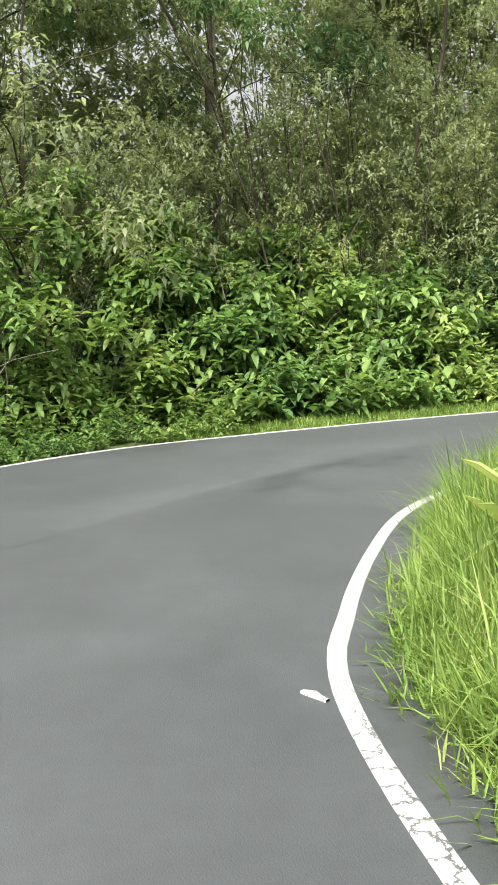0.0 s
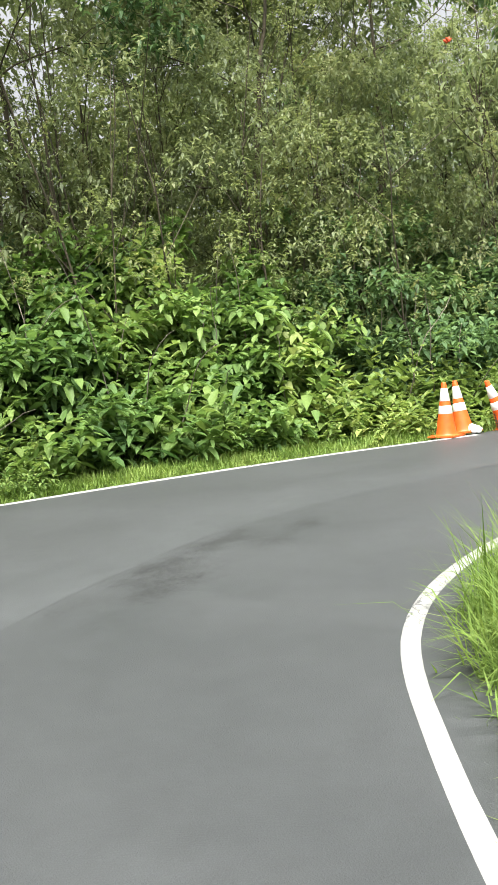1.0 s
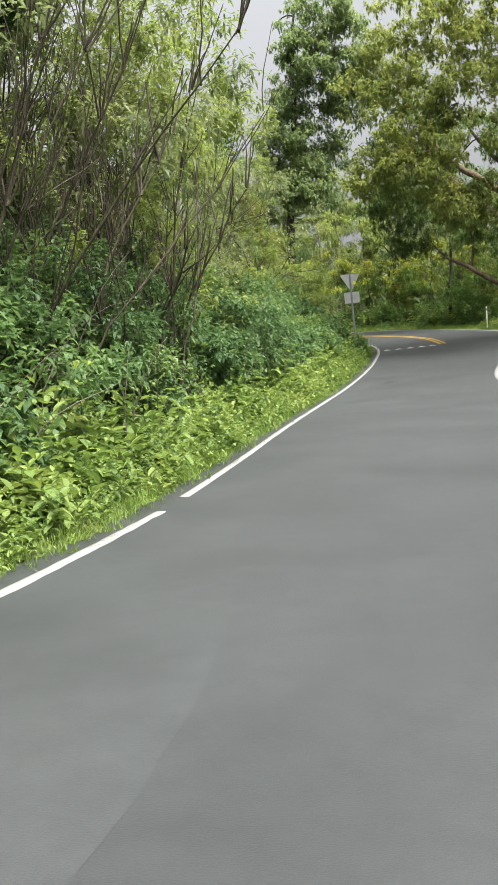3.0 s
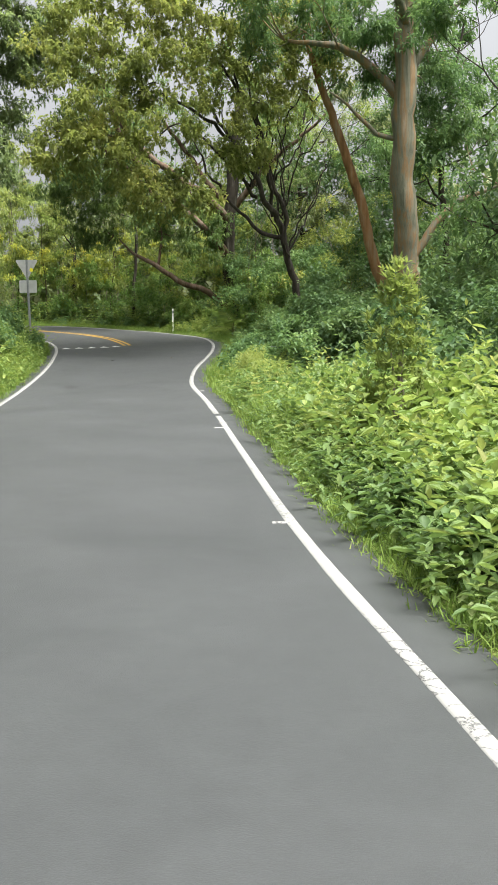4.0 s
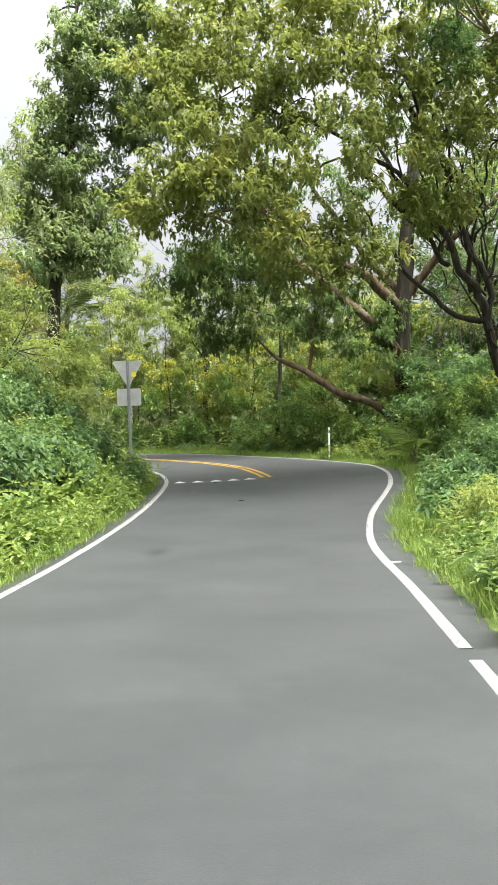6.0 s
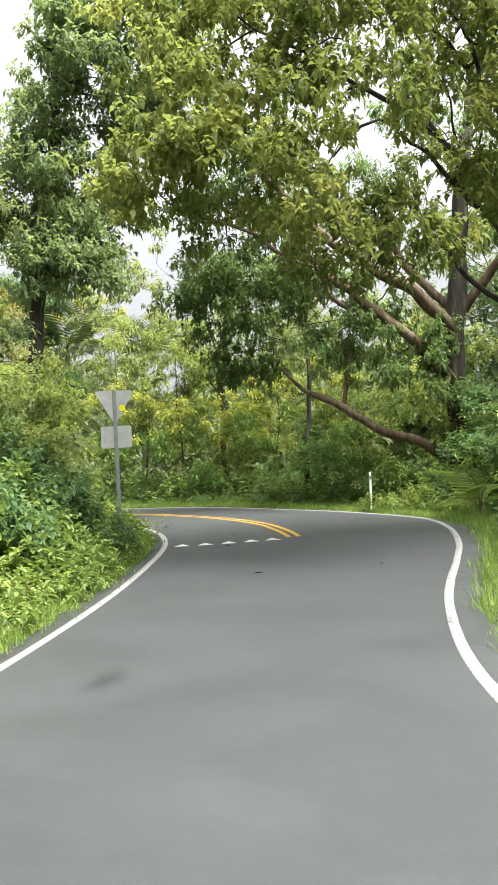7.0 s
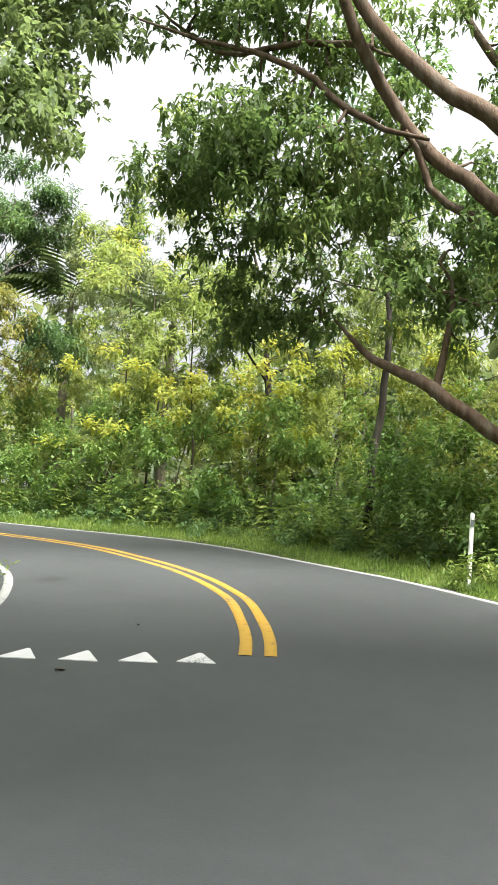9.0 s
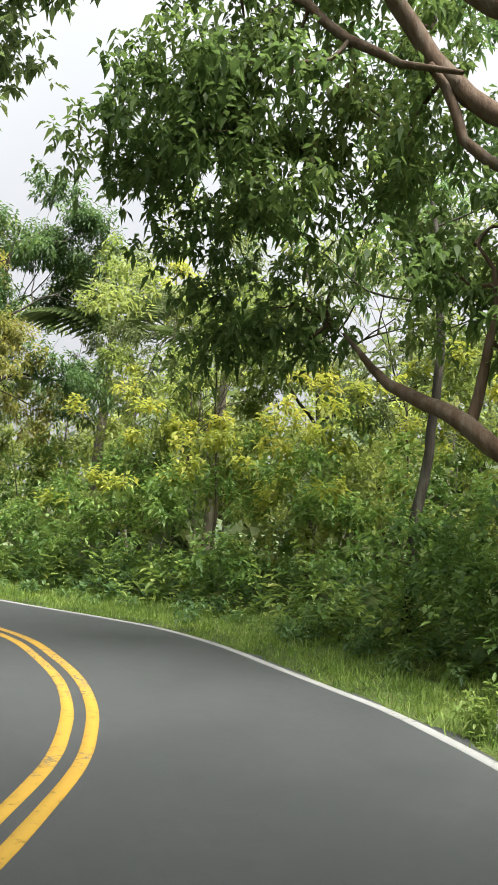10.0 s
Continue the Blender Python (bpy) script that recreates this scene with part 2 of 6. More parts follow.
def paint_material(name, colour, worn=0.35):
    m, n, l, b = material(name, 0.6, 0.4)
    g = n.new("ShaderNodeNewGeometry")
    t = noise_node(n, l, 9, 6, g.outputs["Position"], 0.75)
    r = ramp_node(n, [(worn - 0.06, tuple(c * 0.35 for c in colour)), (worn + 0.08, colour), (0.9, tuple(min(1, c * 1.1) for c in colour))])
    l.new(t.outputs["Fac"], r.inputs["Fac"])
    v = n.new("ShaderNodeTexVoronoi")
    v.feature = "DISTANCE_TO_EDGE"
    v.inputs["Scale"].default_value = 7.0
    bent = n.new("ShaderNodeVectorMath")
    bent.operation = "MULTIPLY_ADD"
    wave = noise_node(n, l, 14, 4, g.outputs["Position"], 0.7)
    l.new(wave.outputs["Color"], bent.inputs[0])
    bent.inputs[1].default_value = (0.12, 0.12, 0.12)
    l.new(g.outputs["Position"], bent.inputs[2])
    l.new(bent.outputs["Vector"], v.inputs["Vector"])
    where = noise_node(n, l, 0.45, 2, g.outputs["Position"])
    wide = n.new("ShaderNodeMapRange")
    for key, val in (("From Min", 0.5), ("From Max", 0.62), ("To Min", 0.0), ("To Max", 0.035)):
        wide.inputs[key].default_value = val
    l.new(where.outputs["Fac"], wide.inputs["Value"])
    crack = n.new("ShaderNodeMath")
    crack.operation = "LESS_THAN"
    l.new(v.outputs["Distance"], crack.inputs[0])
    l.new(wide.outputs["Result"], crack.inputs[1])
    col = mix_colour(n, l, crack.outputs[0], r.outputs["Color"], (0.07, 0.07, 0.07))
    l.new(col, b.inputs["Base Color"])
    fine = noise_node(n, l, 150, 2, g.outputs["Position"])
    bump(n, l, b, fine.outputs["Fac"], 0.4, 0.004)
    return m


PAINT_WHITE = paint_material("road_paint_white", (0.25, 0.25, 0.24), 0.31)
PAINT_FRESH = paint_material("road_paint_fresh", (0.5, 0.5, 0.49), 0.2)
PAINT_YELLOW = paint_material("road_paint_yellow", (0.37, 0.22, 0.025), 0.36)


def ground_material():
    m, n, l, b = material("soil_and_moss", 0.95, 0.2)
    a = noise_node(n, l, 1.3, 5)
    r = ramp_node(n, [(0.3, (0.035, 0.045, 0.016)), (0.5, (0.07, 0.1, 0.026)), (0.7, (0.13, 0.17, 0.04))])
    l.new(a.outputs["Fac"], r.inputs["Fac"])
    f = noise_node(n, l, 30, 5)
    c = mix_colour(n, l, 0.5, r.outputs["Color"], f.outputs["Color"], "OVERLAY")
    l.new(c, b.inputs["Base Color"])
    bump(n, l, b, f.outputs["Fac"], 0.8, 0.05)
    return m


SOIL = ground_material()


def plain_material(name, colour, rough=0.5, metal=0.0, dirt=0.25, scale=12.0):
    m, n, l, b = material(name, rough, 0.5)
    t = noise_node(n, l, scale, 5)
    r = ramp_node(n, [(0.3, tuple(c * (1 - dirt) for c in colour)), (0.65, colour)])
    l.new(t.outputs["Fac"], r.inputs["Fac"])
    l.new(r.outputs["Color"], b.inputs["Base Color"])
    b.inputs["Metallic"].default_value = metal
    return m


CONE_ORANGE = plain_material("cone_orange", (0.85, 0.115, 0.014), 0.45, 0, 0.25)
CONE_WHITE = plain_material("cone_reflective", (0.82, 0.82, 0.82), 0.35, 0, 0.12)
CONE_BASE = plain_material("cone_base", (0.75, 0.14, 0.02), 0.6, 0, 0.35)
SIGN_BACK = plain_material("sign_back", (0.5, 0.5, 0.5), 0.45, 0.55, 0.2, 6)
GALVANISED = plain_material("galvanised_post", (0.32, 0.33, 0.34), 0.5, 0.7, 0.3, 20)
STICKER = plain_material("yellow_sticker", (0.85, 0.75, 0.02), 0.5, 0, 0.05)
BAG = plain_material("white_plastic_bag", (0.8, 0.8, 0.8), 0.4, 0, 0.1)
POST_WHITE = plain_material("post_white", (0.78, 0.78, 0.74), 0.5, 0, 0.3)
POST_BAND = plain_material("post_band", (0.12, 0.14, 0.13), 0.4)
PIPE = plain_material("dark_pipe", (0.035, 0.04, 0.042), 0.4, 0.6, 0.4)
FLOWER = plain_material("red_blossom", (0.75, 0.1, 0.03), 0.6)

# ---------------------------------------------------------------- road plan and heights
KNOTS_Y = [-45, -36, -28, -22, -16, -11, -6, -2, 3, 10]
KNOTS_Z = [-2.58, -2.232, -2.091, -1.861, -1.58, -1.218, -0.707, -0.249, 0.338, 1.112]
_gy = np.arange(-120, 121, 0.5)
_gz = np.interp(_gy, KNOTS_Y, KNOTS_Z)
_gz = np.where(_gy < -45, -2.58 + np.maximum(_gy + 45, -25) * 0.0387, _gz)
_gz = np.where(_gy > 10, 1.112 + np.minimum(_gy - 10, 6) * 0.11, _gz)
_ker = np.exp(-0.5 * (np.arange(-10, 11) * 0.5 / 2.0) ** 2)
_gz = np.convolve(np.pad(_gz, 10, mode="edge"), _ker / _ker.sum(), "valid")


def road_z(x, y):
    x, y = np.asarray(x, float), np.asarray(y, float)
    return np.interp(y, _gy, _gz) - 0.0228 * np.clip((-26 - y) / 8, 0, 1) * np.clip(x, -12, 24)


LEFT = [(60, -53), (24, -51), (14, -50.6), (8, -50.2), (4, -49.5), (1.2, -48.2), (-0.6, -46.8), (-1.75, -45.2), (-2.3, -43.5), (-2.27, -41.7),
        (-2.12, -40), (-1.88, -38.4), (-1.55, -36.8), (-1.36, -35.2), (-1.33, -33.5), (-1.38, -31.5), (-1.5, -30), (-1.81, -26.3),
        (-2.1, -22), (-2.28, -17), (-2.29, -12), (-2.3, -7), (-2.43, -3.5), (-2.62, -1), (-2.92, 0.7), (-3.34, 2.1), (-4.12, 3.8),
        (-5.02, 5.0), (-6.35, 6.2), (-9, 7.7), (-14, 9.4), (-24, 12), (-60, 19)]
RIGHT = [(60, -47.5), (24, -45.8), (14, -45.4), (10, -45.0), (7.6, -44.6), (6.4, -44.06), (5.2, -43.33), (4.2, -42.58), (3.51, -41.7), (2.99, -40.5),
         (2.75, -39), (2.6, -36.5), (2.4, -33), (2.25, -29), (2.2, -24), (2.15, -19), (2.05, -15.3), (1.87, -11.8), (1.97, -9),
         (2.2, -6.8), (2.55, -4.5), (2.85, -2.2), (2.98, 0.2), (2.8, 2.2), (2.4, 3.28), (1.59, 4.6), (0.6, 5.97), (-0.12, 6.74),
         (-1.05, 7.72), (-2.18, 8.91), (-3.44, 9.93), (-4.6, 10.5), (-6.1, 11.05), (-8.4, 11.95), (-14, 14.1), (-24, 17), (-60, 24)]


def smooth_line(points, step=0.2):
    """A rounded line through the points, evenly stepped (Catmull-Rom)."""
    p = np.array(points, float)
    p = np.vstack([2 * p[0] - p[1], p, 2 * p[-1] - p[-2]])
    out = []
    for i in range(1, len(p) - 2):
        a, b, c, d = p[i - 1], p[i], p[i + 1], p[i + 2]
        for u in np.linspace(0, 1, max(3, int(np.linalg.norm(c - b) / 0.1)), endpoint=False):
            out.append(0.5 * (2 * b + (c - a) * u + (2 * a - 5 * b + 4 * c - d) * u**2 + (3 * b - a - 3 * c + d) * u**3))
    out = np.array(out + [p[-2]])
    s = np.r_[0, np.cumsum(np.linalg.norm(np.diff(out, axis=0), axis=1))]
    t = np.arange(0, s[-1], step)
    return np.c_[[np.interp(t, s, out[:, k]) for k in range(out.shape[1])]].T


def side_of(line):
    """Unit vectors to the left of a line's way."""
    d = np.gradient(line[:, :2], axis=0)
    d /= np.linalg.norm(d, axis=1)[:, None]
    return np.c_[-d[:, 1], d[:, 0]]


LINE_L, LINE_R = smooth_line(LEFT), smooth_line(RIGHT)
NORM_L, NORM_R = side_of(LINE_L), -side_of(LINE_R)      # both point away from the road
POLY = np.vstack([LINE_L, LINE_R[::-1]])[::3]


def in_road(x, y):
    x, y = np.asarray(x, float), np.asarray(y, float)
    inside = np.zeros(x.shape, bool)
    a, b = POLY, np.roll(POLY, -1, axis=0)
    for (x0, y0), (x1, y1) in zip(a, b):
        if y0 != y1:
            cross = ((y0 > y) != (y1 > y)) & (x < (x1 - x0) * (y - y0) / (y1 - y0) + x0)
            inside ^= cross
    return inside


def far_from(line, x, y):
    pts = np.c_[np.ravel(x), np.ravel(y)]
    best = np.full(len(pts), 1e9)
    for i in range(0, len(pts), 4000):
        best[i:i + 4000] = np.sqrt(((pts[i:i + 4000, None] - line[None, ::3]) ** 2).sum(-1)).min(1)
    return best.reshape(np.shape(x))


def ground_z(x, y):
    """Height of the ground: level with the road, climbing behind the left edge, dipping a little behind the right one."""
    x, y = np.asarray(x, float), np.asarray(y, float)
    dl, dr = far_from(LINE_L, x, y), far_from(LINE_R, x, y)
    inside = in_road(x, y)
    left = dl < dr
    d = np.where(inside, 0, np.minimum(dl, dr))
    up = np.where(left, np.clip((d - 1.2) * 0.22, 0, 3.2) * np.clip((6 - y) / 6, 0.12, 1), 0)
    dip = np.where(left, 0, np.where(y < 0, -np.clip((d - 2.5) * 0.1, 0, 0.7), np.clip((d - 1.2) * 0.12, 0, 0.8)))
    return road_z(x, y) + up + dip + np.where(d < 0.45, -0.06, -0.02)


def part(name, bm, mat, parent=None, label=""):
    """Links a bmesh, or a mesh, as one object under a thing."""
    if isinstance(bm, bmesh.types.BMesh):
        me = bpy.data.meshes.new(name)
        bm.to_mesh(me)
        bm.free()
    else:
        me = bm
    if mat:
        me.materials.append(mat)
    ob = new(name, me)
    if parent:
        ob.parent = parent
    if label:
        tagged(ob, label)
    return ob


def raw_mesh(name, verts, faces, smooth=False):
    """A mesh from arrays; faces is an array with equal corners per face."""
    me = bpy.data.meshes.new(name)
    verts, faces = np.asarray(verts, np.float32), np.asarray(faces, np.int32)
    k = faces.shape[1]
    me.vertices.add(len(verts))
    me.vertices.foreach_set("co", verts.ravel())
    me.loops.add(faces.size)
    me.loops.foreach_set("vertex_index", faces.ravel())
    me.polygons.add(len(faces))
    me.polygons.foreach_set("loop_start", np.arange(0, faces.size, k, dtype=np.int32))
    me.update(calc_edges=True)
    if smooth:
        me.polygons.foreach_set("use_smooth", np.ones(len(faces), bool))
    return me


def grid_mesh(name, pts, smooth=True):
    """pts: rows x columns x 3."""
    r, c = pts.shape[:2]
    i = np.arange(r * c).reshape(r, c)
    f = np.stack([i[:-1, :-1], i[:-1, 1:], i[1:, 1:], i[1:, :-1]], -1).reshape(-1, 4)
    return raw_mesh(name, pts.reshape(-1, 3), f, smooth)


# ---------------------------------------------------------------- ground and road


def axis(lo, hi, step, far):
    mid = np.arange(lo, hi + step, step)
    grow = []
    d = step
    while (grow[-1] if grow else 0) < far:
        d *= 1.35
        grow.append((grow[-1] if grow else 0) + d)
    grow = np.array(grow)
    return np.r_[(lo - grow)[::-1], mid, hi + grow]


gx, gyy = axis(-26, 30, 0.5, 1500), axis(-62, 34, 0.5, 1500)
GX, GY = np.meshgrid(gx, gyy)
ground_pts = np.stack([GX, GY, ground_z(GX, GY)], -1)
ground = part("ground", grid_mesh("ground", ground_pts), SOIL)
tagged(ground, "damp dark soil under moss and weeds along the road", "ground", kind="structure")

rng = np.random.default_rng(7)


def road_mesh():
    n = 900
    sl, sr = np.linspace(0, 1, len(LINE_L)), np.linspace(0, 1, len(LINE_R))
    # pair the two edges by walking both lines at the same share of the control points
    def at(line, pts):
        idx = np.array([np.argmin(((line - p) ** 2).sum(1)) for p in pts])
        return idx
    t = np.linspace(0, 1, n)
    keys_l = at(LINE_L, np.array(LEFT)[[0, 3, 7, 10, 14, 19, 22, 25, 28, 30, 32]])
    keys_r = at(LINE_R, np.array(RIGHT)[[0, 3, 6, 9, 12, 15, 19, 23, 28, 31, 34]])
    u = np.linspace(0, 1, len(keys_l))
    il, ir = np.interp(t, u, keys_l), np.interp(t, u, keys_r)
    a = np.c_[[np.interp(il, np.arange(len(LINE_L)), LINE_L[:, k]) for k in (0, 1)]].T
    b = np.c_[[np.interp(ir, np.arange(len(LINE_R)), LINE_R[:, k]) for k in (0, 1)]].T
    na = np.c_[[np.interp(il, np.arange(len(LINE_L)), NORM_L[:, k]) for k in (0, 1)]].T
    nb = np.c_[[np.interp(ir, np.arange(len(LINE_R)), NORM_R[:, k]) for k in (0, 1)]].T
    wob = lambda: np.convolve(rng.normal(0, 0.12, n + 8), np.ones(9) / 9, "valid")[:, None]
    ma = np.interp(a[:, 1], [-38, -35, -4, 0], [0.13, 0.34, 0.34, 0.2])[:, None]
    mb = np.interp(b[:, 1], [-40, -34, 0, 3], [0.3, 0.4, 0.4, 0.16])[:, None]
    a2, b2 = a + na * (ma + wob()), b + nb * (mb + wob())
    rows = [np.c_[a2 + na * 0.02, road_z(*a2.T) - 0.12], np.c_[a2, road_z(*a2.T) - 0.012]]
    for f in np.linspace(0, 1, 9):
        q = a * (1 - f) + b * f
        rows.append(np.c_[q, road_z(*q.T)])
    rows += [np.c_[b2, road_z(*b2.T) - 0.012], np.c_[b2 + nb * 0.02, road_z(*b2.T) - 0.12]]
    return grid_mesh("road", np.stack(rows, 1))


road = tagged(part("road", road_mesh(), ASPHALT), "narrow dark grey asphalt road winding uphill between dense greenery", "road", kind="structure")


def strip(name, line, width, mat, lift=0.005, ragged=0.006):
    """A painted line on the road."""
    nrm = side_of(line)
    wear = np.ones(7) / 7 if len(line) > 20 else np.ones(1)
    e1 = np.convolve(rng.normal(0, ragged, len(line)), wear, "same")[:, None]
    e2 = np.convolve(rng.normal(0, ragged, len(line)), wear, "same")[:, None]
    a, b = line + nrm * (width / 2 + e1), line - nrm * (width / 2 + e2)
    top = lift
    rows = [np.c_[a + nrm * 0.004, road_z(*a.T) - 0.002], np.c_[a, road_z(*a.T) + top], np.c_[line, road_z(*line.T) + top + 0.001],
            np.c_[b, road_z(*b.T) + top], np.c_[b - nrm * 0.004, road_z(*b.T) - 0.002]]
    return part(name, grid_mesh(name, np.stack(rows[::-1], 1)), mat, road)


def cut(line, lo, hi):
    i = [np.argmin(((line - p) ** 2).sum(1)) for p in (lo, hi)]
    return line[min(i):max(i) + 1]


tagged(strip("edge_line", cut(LINE_L, (60, -53), (-1.5, -36.4)), 0.1, PAINT_WHITE), "white painted edge line")
strip("edge_line", cut(LINE_L, (-1.36, -35.15), (-1.38, -31.45)), 0.1, PAINT_WHITE)
strip("edge_line", cut(LINE_L, (-1.47, -30.45), (-60, 19)), 0.1, PAINT_WHITE)
strip("edge_line", cut(LINE_R, (60, -47.5), (2.14, -18.75)), 0.088, PAINT_WHITE)
strip("edge_line", cut(LINE_R, (2.12, -18.35), (-60, 24)), 0.105, PAINT_WHITE)
# short stray ticks of paint across the edge line where stretches were joined
for x, y, w, turn in ((2.06, -20.6, 0.16, 0), (2.14, -28.5, 0.14, 0), (2.03, -13.3, 0.15, 4), (2.16, -19.9, 0.14, 8), (7.5, -44.73, 0.15, 22)):
    strip("paint_tick", np.c_[np.linspace(x - w / 2, x + w / 2, 4), np.full(4, y) + np.linspace(0, math.tan(radians(turn)) * w, 4)], 0.03, PAINT_WHITE, 0.012)
YELLOW = smooth_line([(-0.05, 0.0), (-0.2, 0.75), (-0.42, 1.6), (-0.8, 2.82), (-1.21, 3.74), (-1.71, 4.65), (-2.42, 5.69), (-3.32, 6.74), (-4.25, 7.7), (-5.3, 8.45), (-6.9, 9.3), (-10, 10.85), (-20, 13.9), (-60, 21.5)])
strip("yellow_line", YELLOW, 0.1, PAINT_YELLOW)
strip("yellow_line", YELLOW + side_of(YELLOW) * 0.205, 0.1, PAINT_YELLOW)


# joint between two asphalt layers round the hairpin, with the worn outer layer beside it
SEAM = smooth_line([(3.6, -45.6), (2.6, -44.3), (1.9, -43.3), (1.2, -42.1), (0.82, -41), (0.68, -39.8), (0.6, -38.3), (0.55, -36.6), (0.35, -35.0), (0.0, -33.4)])


def worn_band(line, width):
    """A paler layer with one clear edge that fades out to the other side and at its end."""
    nrm = side_of(line)
    u = np.linspace(0, 1, 7)
    rows = []
    for k in u:
        q = line + nrm * (width * k) + nrm * np.convolve(rng.normal(0, 0.05, len(line)), np.ones(7) / 7, "same")[:, None] * (k == 0)
        rows.append(np.c_[q, road_z(*q.T) + (0.0015 if k == 0 else 0.004)])
    ob = part("worn_asphalt", grid_mesh("worn_asphalt", np.stack(rows[::-1], 1)), ASPHALT_WORN, road)
    n = np.arange(len(line))
    end = np.minimum(1, np.minimum(n / 10, n[::-1] / 24))
    wear = (end[:, None] * np.interp(u[::-1], [0, 0.25, 1], [1, 0.85, 0])[None]).ravel()
    ob.data.attributes.new("wear", "FLOAT", "POINT").data.foreach_set("value", wear.astype(np.float32))


worn_band(SEAM, 1.25)


def pitted_band(line, width):
    """Crumbled asphalt beside the joint, fading out all round."""
    nrm = side_of(line)
    u = np.linspace(0, 1, 9)
    n = np.arange(len(line))
    end = np.sin(np.pi * n / (len(line) - 1)) ** 0.5
    rows = [np.c_[line - nrm * (width * k), road_z(*(line - nrm * (width * k)).T) + 0.0006 + 0.004 * math.sin(math.pi * k) * end] for k in u]
    ob = part("pitted_asphalt", grid_mesh("pitted_asphalt", np.stack(rows, 1)), ASPHALT_PITTED, road, "crumbled asphalt with small dark pits")
    ob.data.attributes.new("wear", "FLOAT", "POINT").data.foreach_set("value", (end[:, None] * np.interp(u, [0, 0.08, 0.5, 1], [0.6, 1, 0.85, 0])[None]).ravel().astype(np.float32))


pitted_band(cut(SEAM, (2.9, -44.7), (0.66, -39.4)), 1.3)


def road_stain(x, y, rx, ry):
    """A thin dark oil stain with a ragged rim."""
    bm = bmesh.new()
    mid = bm.verts.new((x, y, float(road_z(x, y)) + 0.004))
    rim = []
    for k in range(28):
        a = k * 2 * math.pi / 28
        w = 1 + rng.normal(0, 0.13)
        px, py = x + rx * w * math.cos(a), y + ry * w * math.sin(a)
        rim.append(bm.verts.new((px, py, float(road_z(px, py)) + 0.0012)))
    for k in range(28):
        bm.faces.new((mid, rim[k], rim[(k + 1) % 28]))
    ob = part("road_stain", bm, ASPHALT_STAIN, road, "dark oil stain on the asphalt")
    ob.data.attributes.new("wear", "FLOAT", "POINT").data.foreach_set("value", np.r_[1.0, np.zeros(28)].astype(np.float32))


road_stain(-1.15, -11.8, 0.22, 0.6)
road_stain(-0.44, -5.0, 0.12, 0.16)
road_stain(-3.4, 3.5, 0.22, 0.4)


def yield_triangle(x, y, turn):
    bm = bmesh.new()
    c, s = math.cos(turn), math.sin(turn)
    pts = [(-0.15, -0.18), (0.15, -0.18), (0.012, 0.18), (-0.012, 0.18)]
    low, top = [], []
    for px, py in pts:
        qx, qy = x + c * px - s * py, y + s * px + c * py
        z = float(road_z(qx, qy))
        low.append(bm.verts.new((qx, qy, z - 0.003)))
        top.append(bm.verts.new((qx, qy, z + 0.006)))
    bm.faces.new(top)
    for i in range(4):
        j = (i + 1) % 4
        bm.faces.new((low[i], low[j], top[j], top[i]))
    return part("yield_triangle", bm, PAINT_FRESH, road)


for x, y in ((-2.31, -0.73), (-1.86, -0.66), (-1.41, -0.56), (-0.98, -0.43), (-0.57, -0.28)):
    yield_triangle(x, y, radians(9))

# ---------------------------------------------------------------- tools for plants


def V(*p):
    return np.array(p, float)


def unit(v):
    return v / (np.linalg.norm(v, axis=-1, keepdims=True) + 1e-9)


def leaf_arrays(p, d, length, width, droop, hint=None, simple=False):
    """Six-cornered leaves folded along the midrib, from base points, ways and sizes."""
    up = np.array([0, 0, 1.0]) if hint is None else hint
    s = unit(np.cross(d, up + 0.01))
    n = np.cross(s, d)
    L, W = length[:, None], width[:, None]
    g = np.array([0, 0, -1.0]) * (droop[:, None] * L)
    if simple:
        v = np.stack([p, p + d * 0.45 * L - s * 0.5 * W + n * 0.15 * W + g * 0.25, p + d * L + g, p + d * 0.45 * L + s * 0.5 * W + n * 0.15 * W + g * 0.25], 1)
        return v.reshape(-1, 3)
    v = np.stack([p, p + d * 0.32 * L - s * 0.46 * W + n * 0.16 * W + g * 0.1, p + d * 0.68 * L - s * 0.36 * W + n * 0.12 * W + g * 0.45,
                  p + d * L + g, p + d * 0.68 * L + s * 0.36 * W + n * 0.12 * W + g * 0.45, p + d * 0.32 * L + s * 0.46 * W + n * 0.16 * W + g * 0.1], 1)
    return v.reshape(-1, 3)


def leaf_object(name, verts, mat, parent=None, label="", simple=False):
    c = 4 if simple else 6
    base = (np.arange(len(verts) // c) * c)[:, None]
    f = base + [0, 1, 2, 3] if simple else np.concatenate([base + [0, 1, 2, 3], base + [0, 3, 4, 5]], 1).reshape(-1, 4)
    return part(name, raw_mesh(name, verts, f), mat, parent, label)


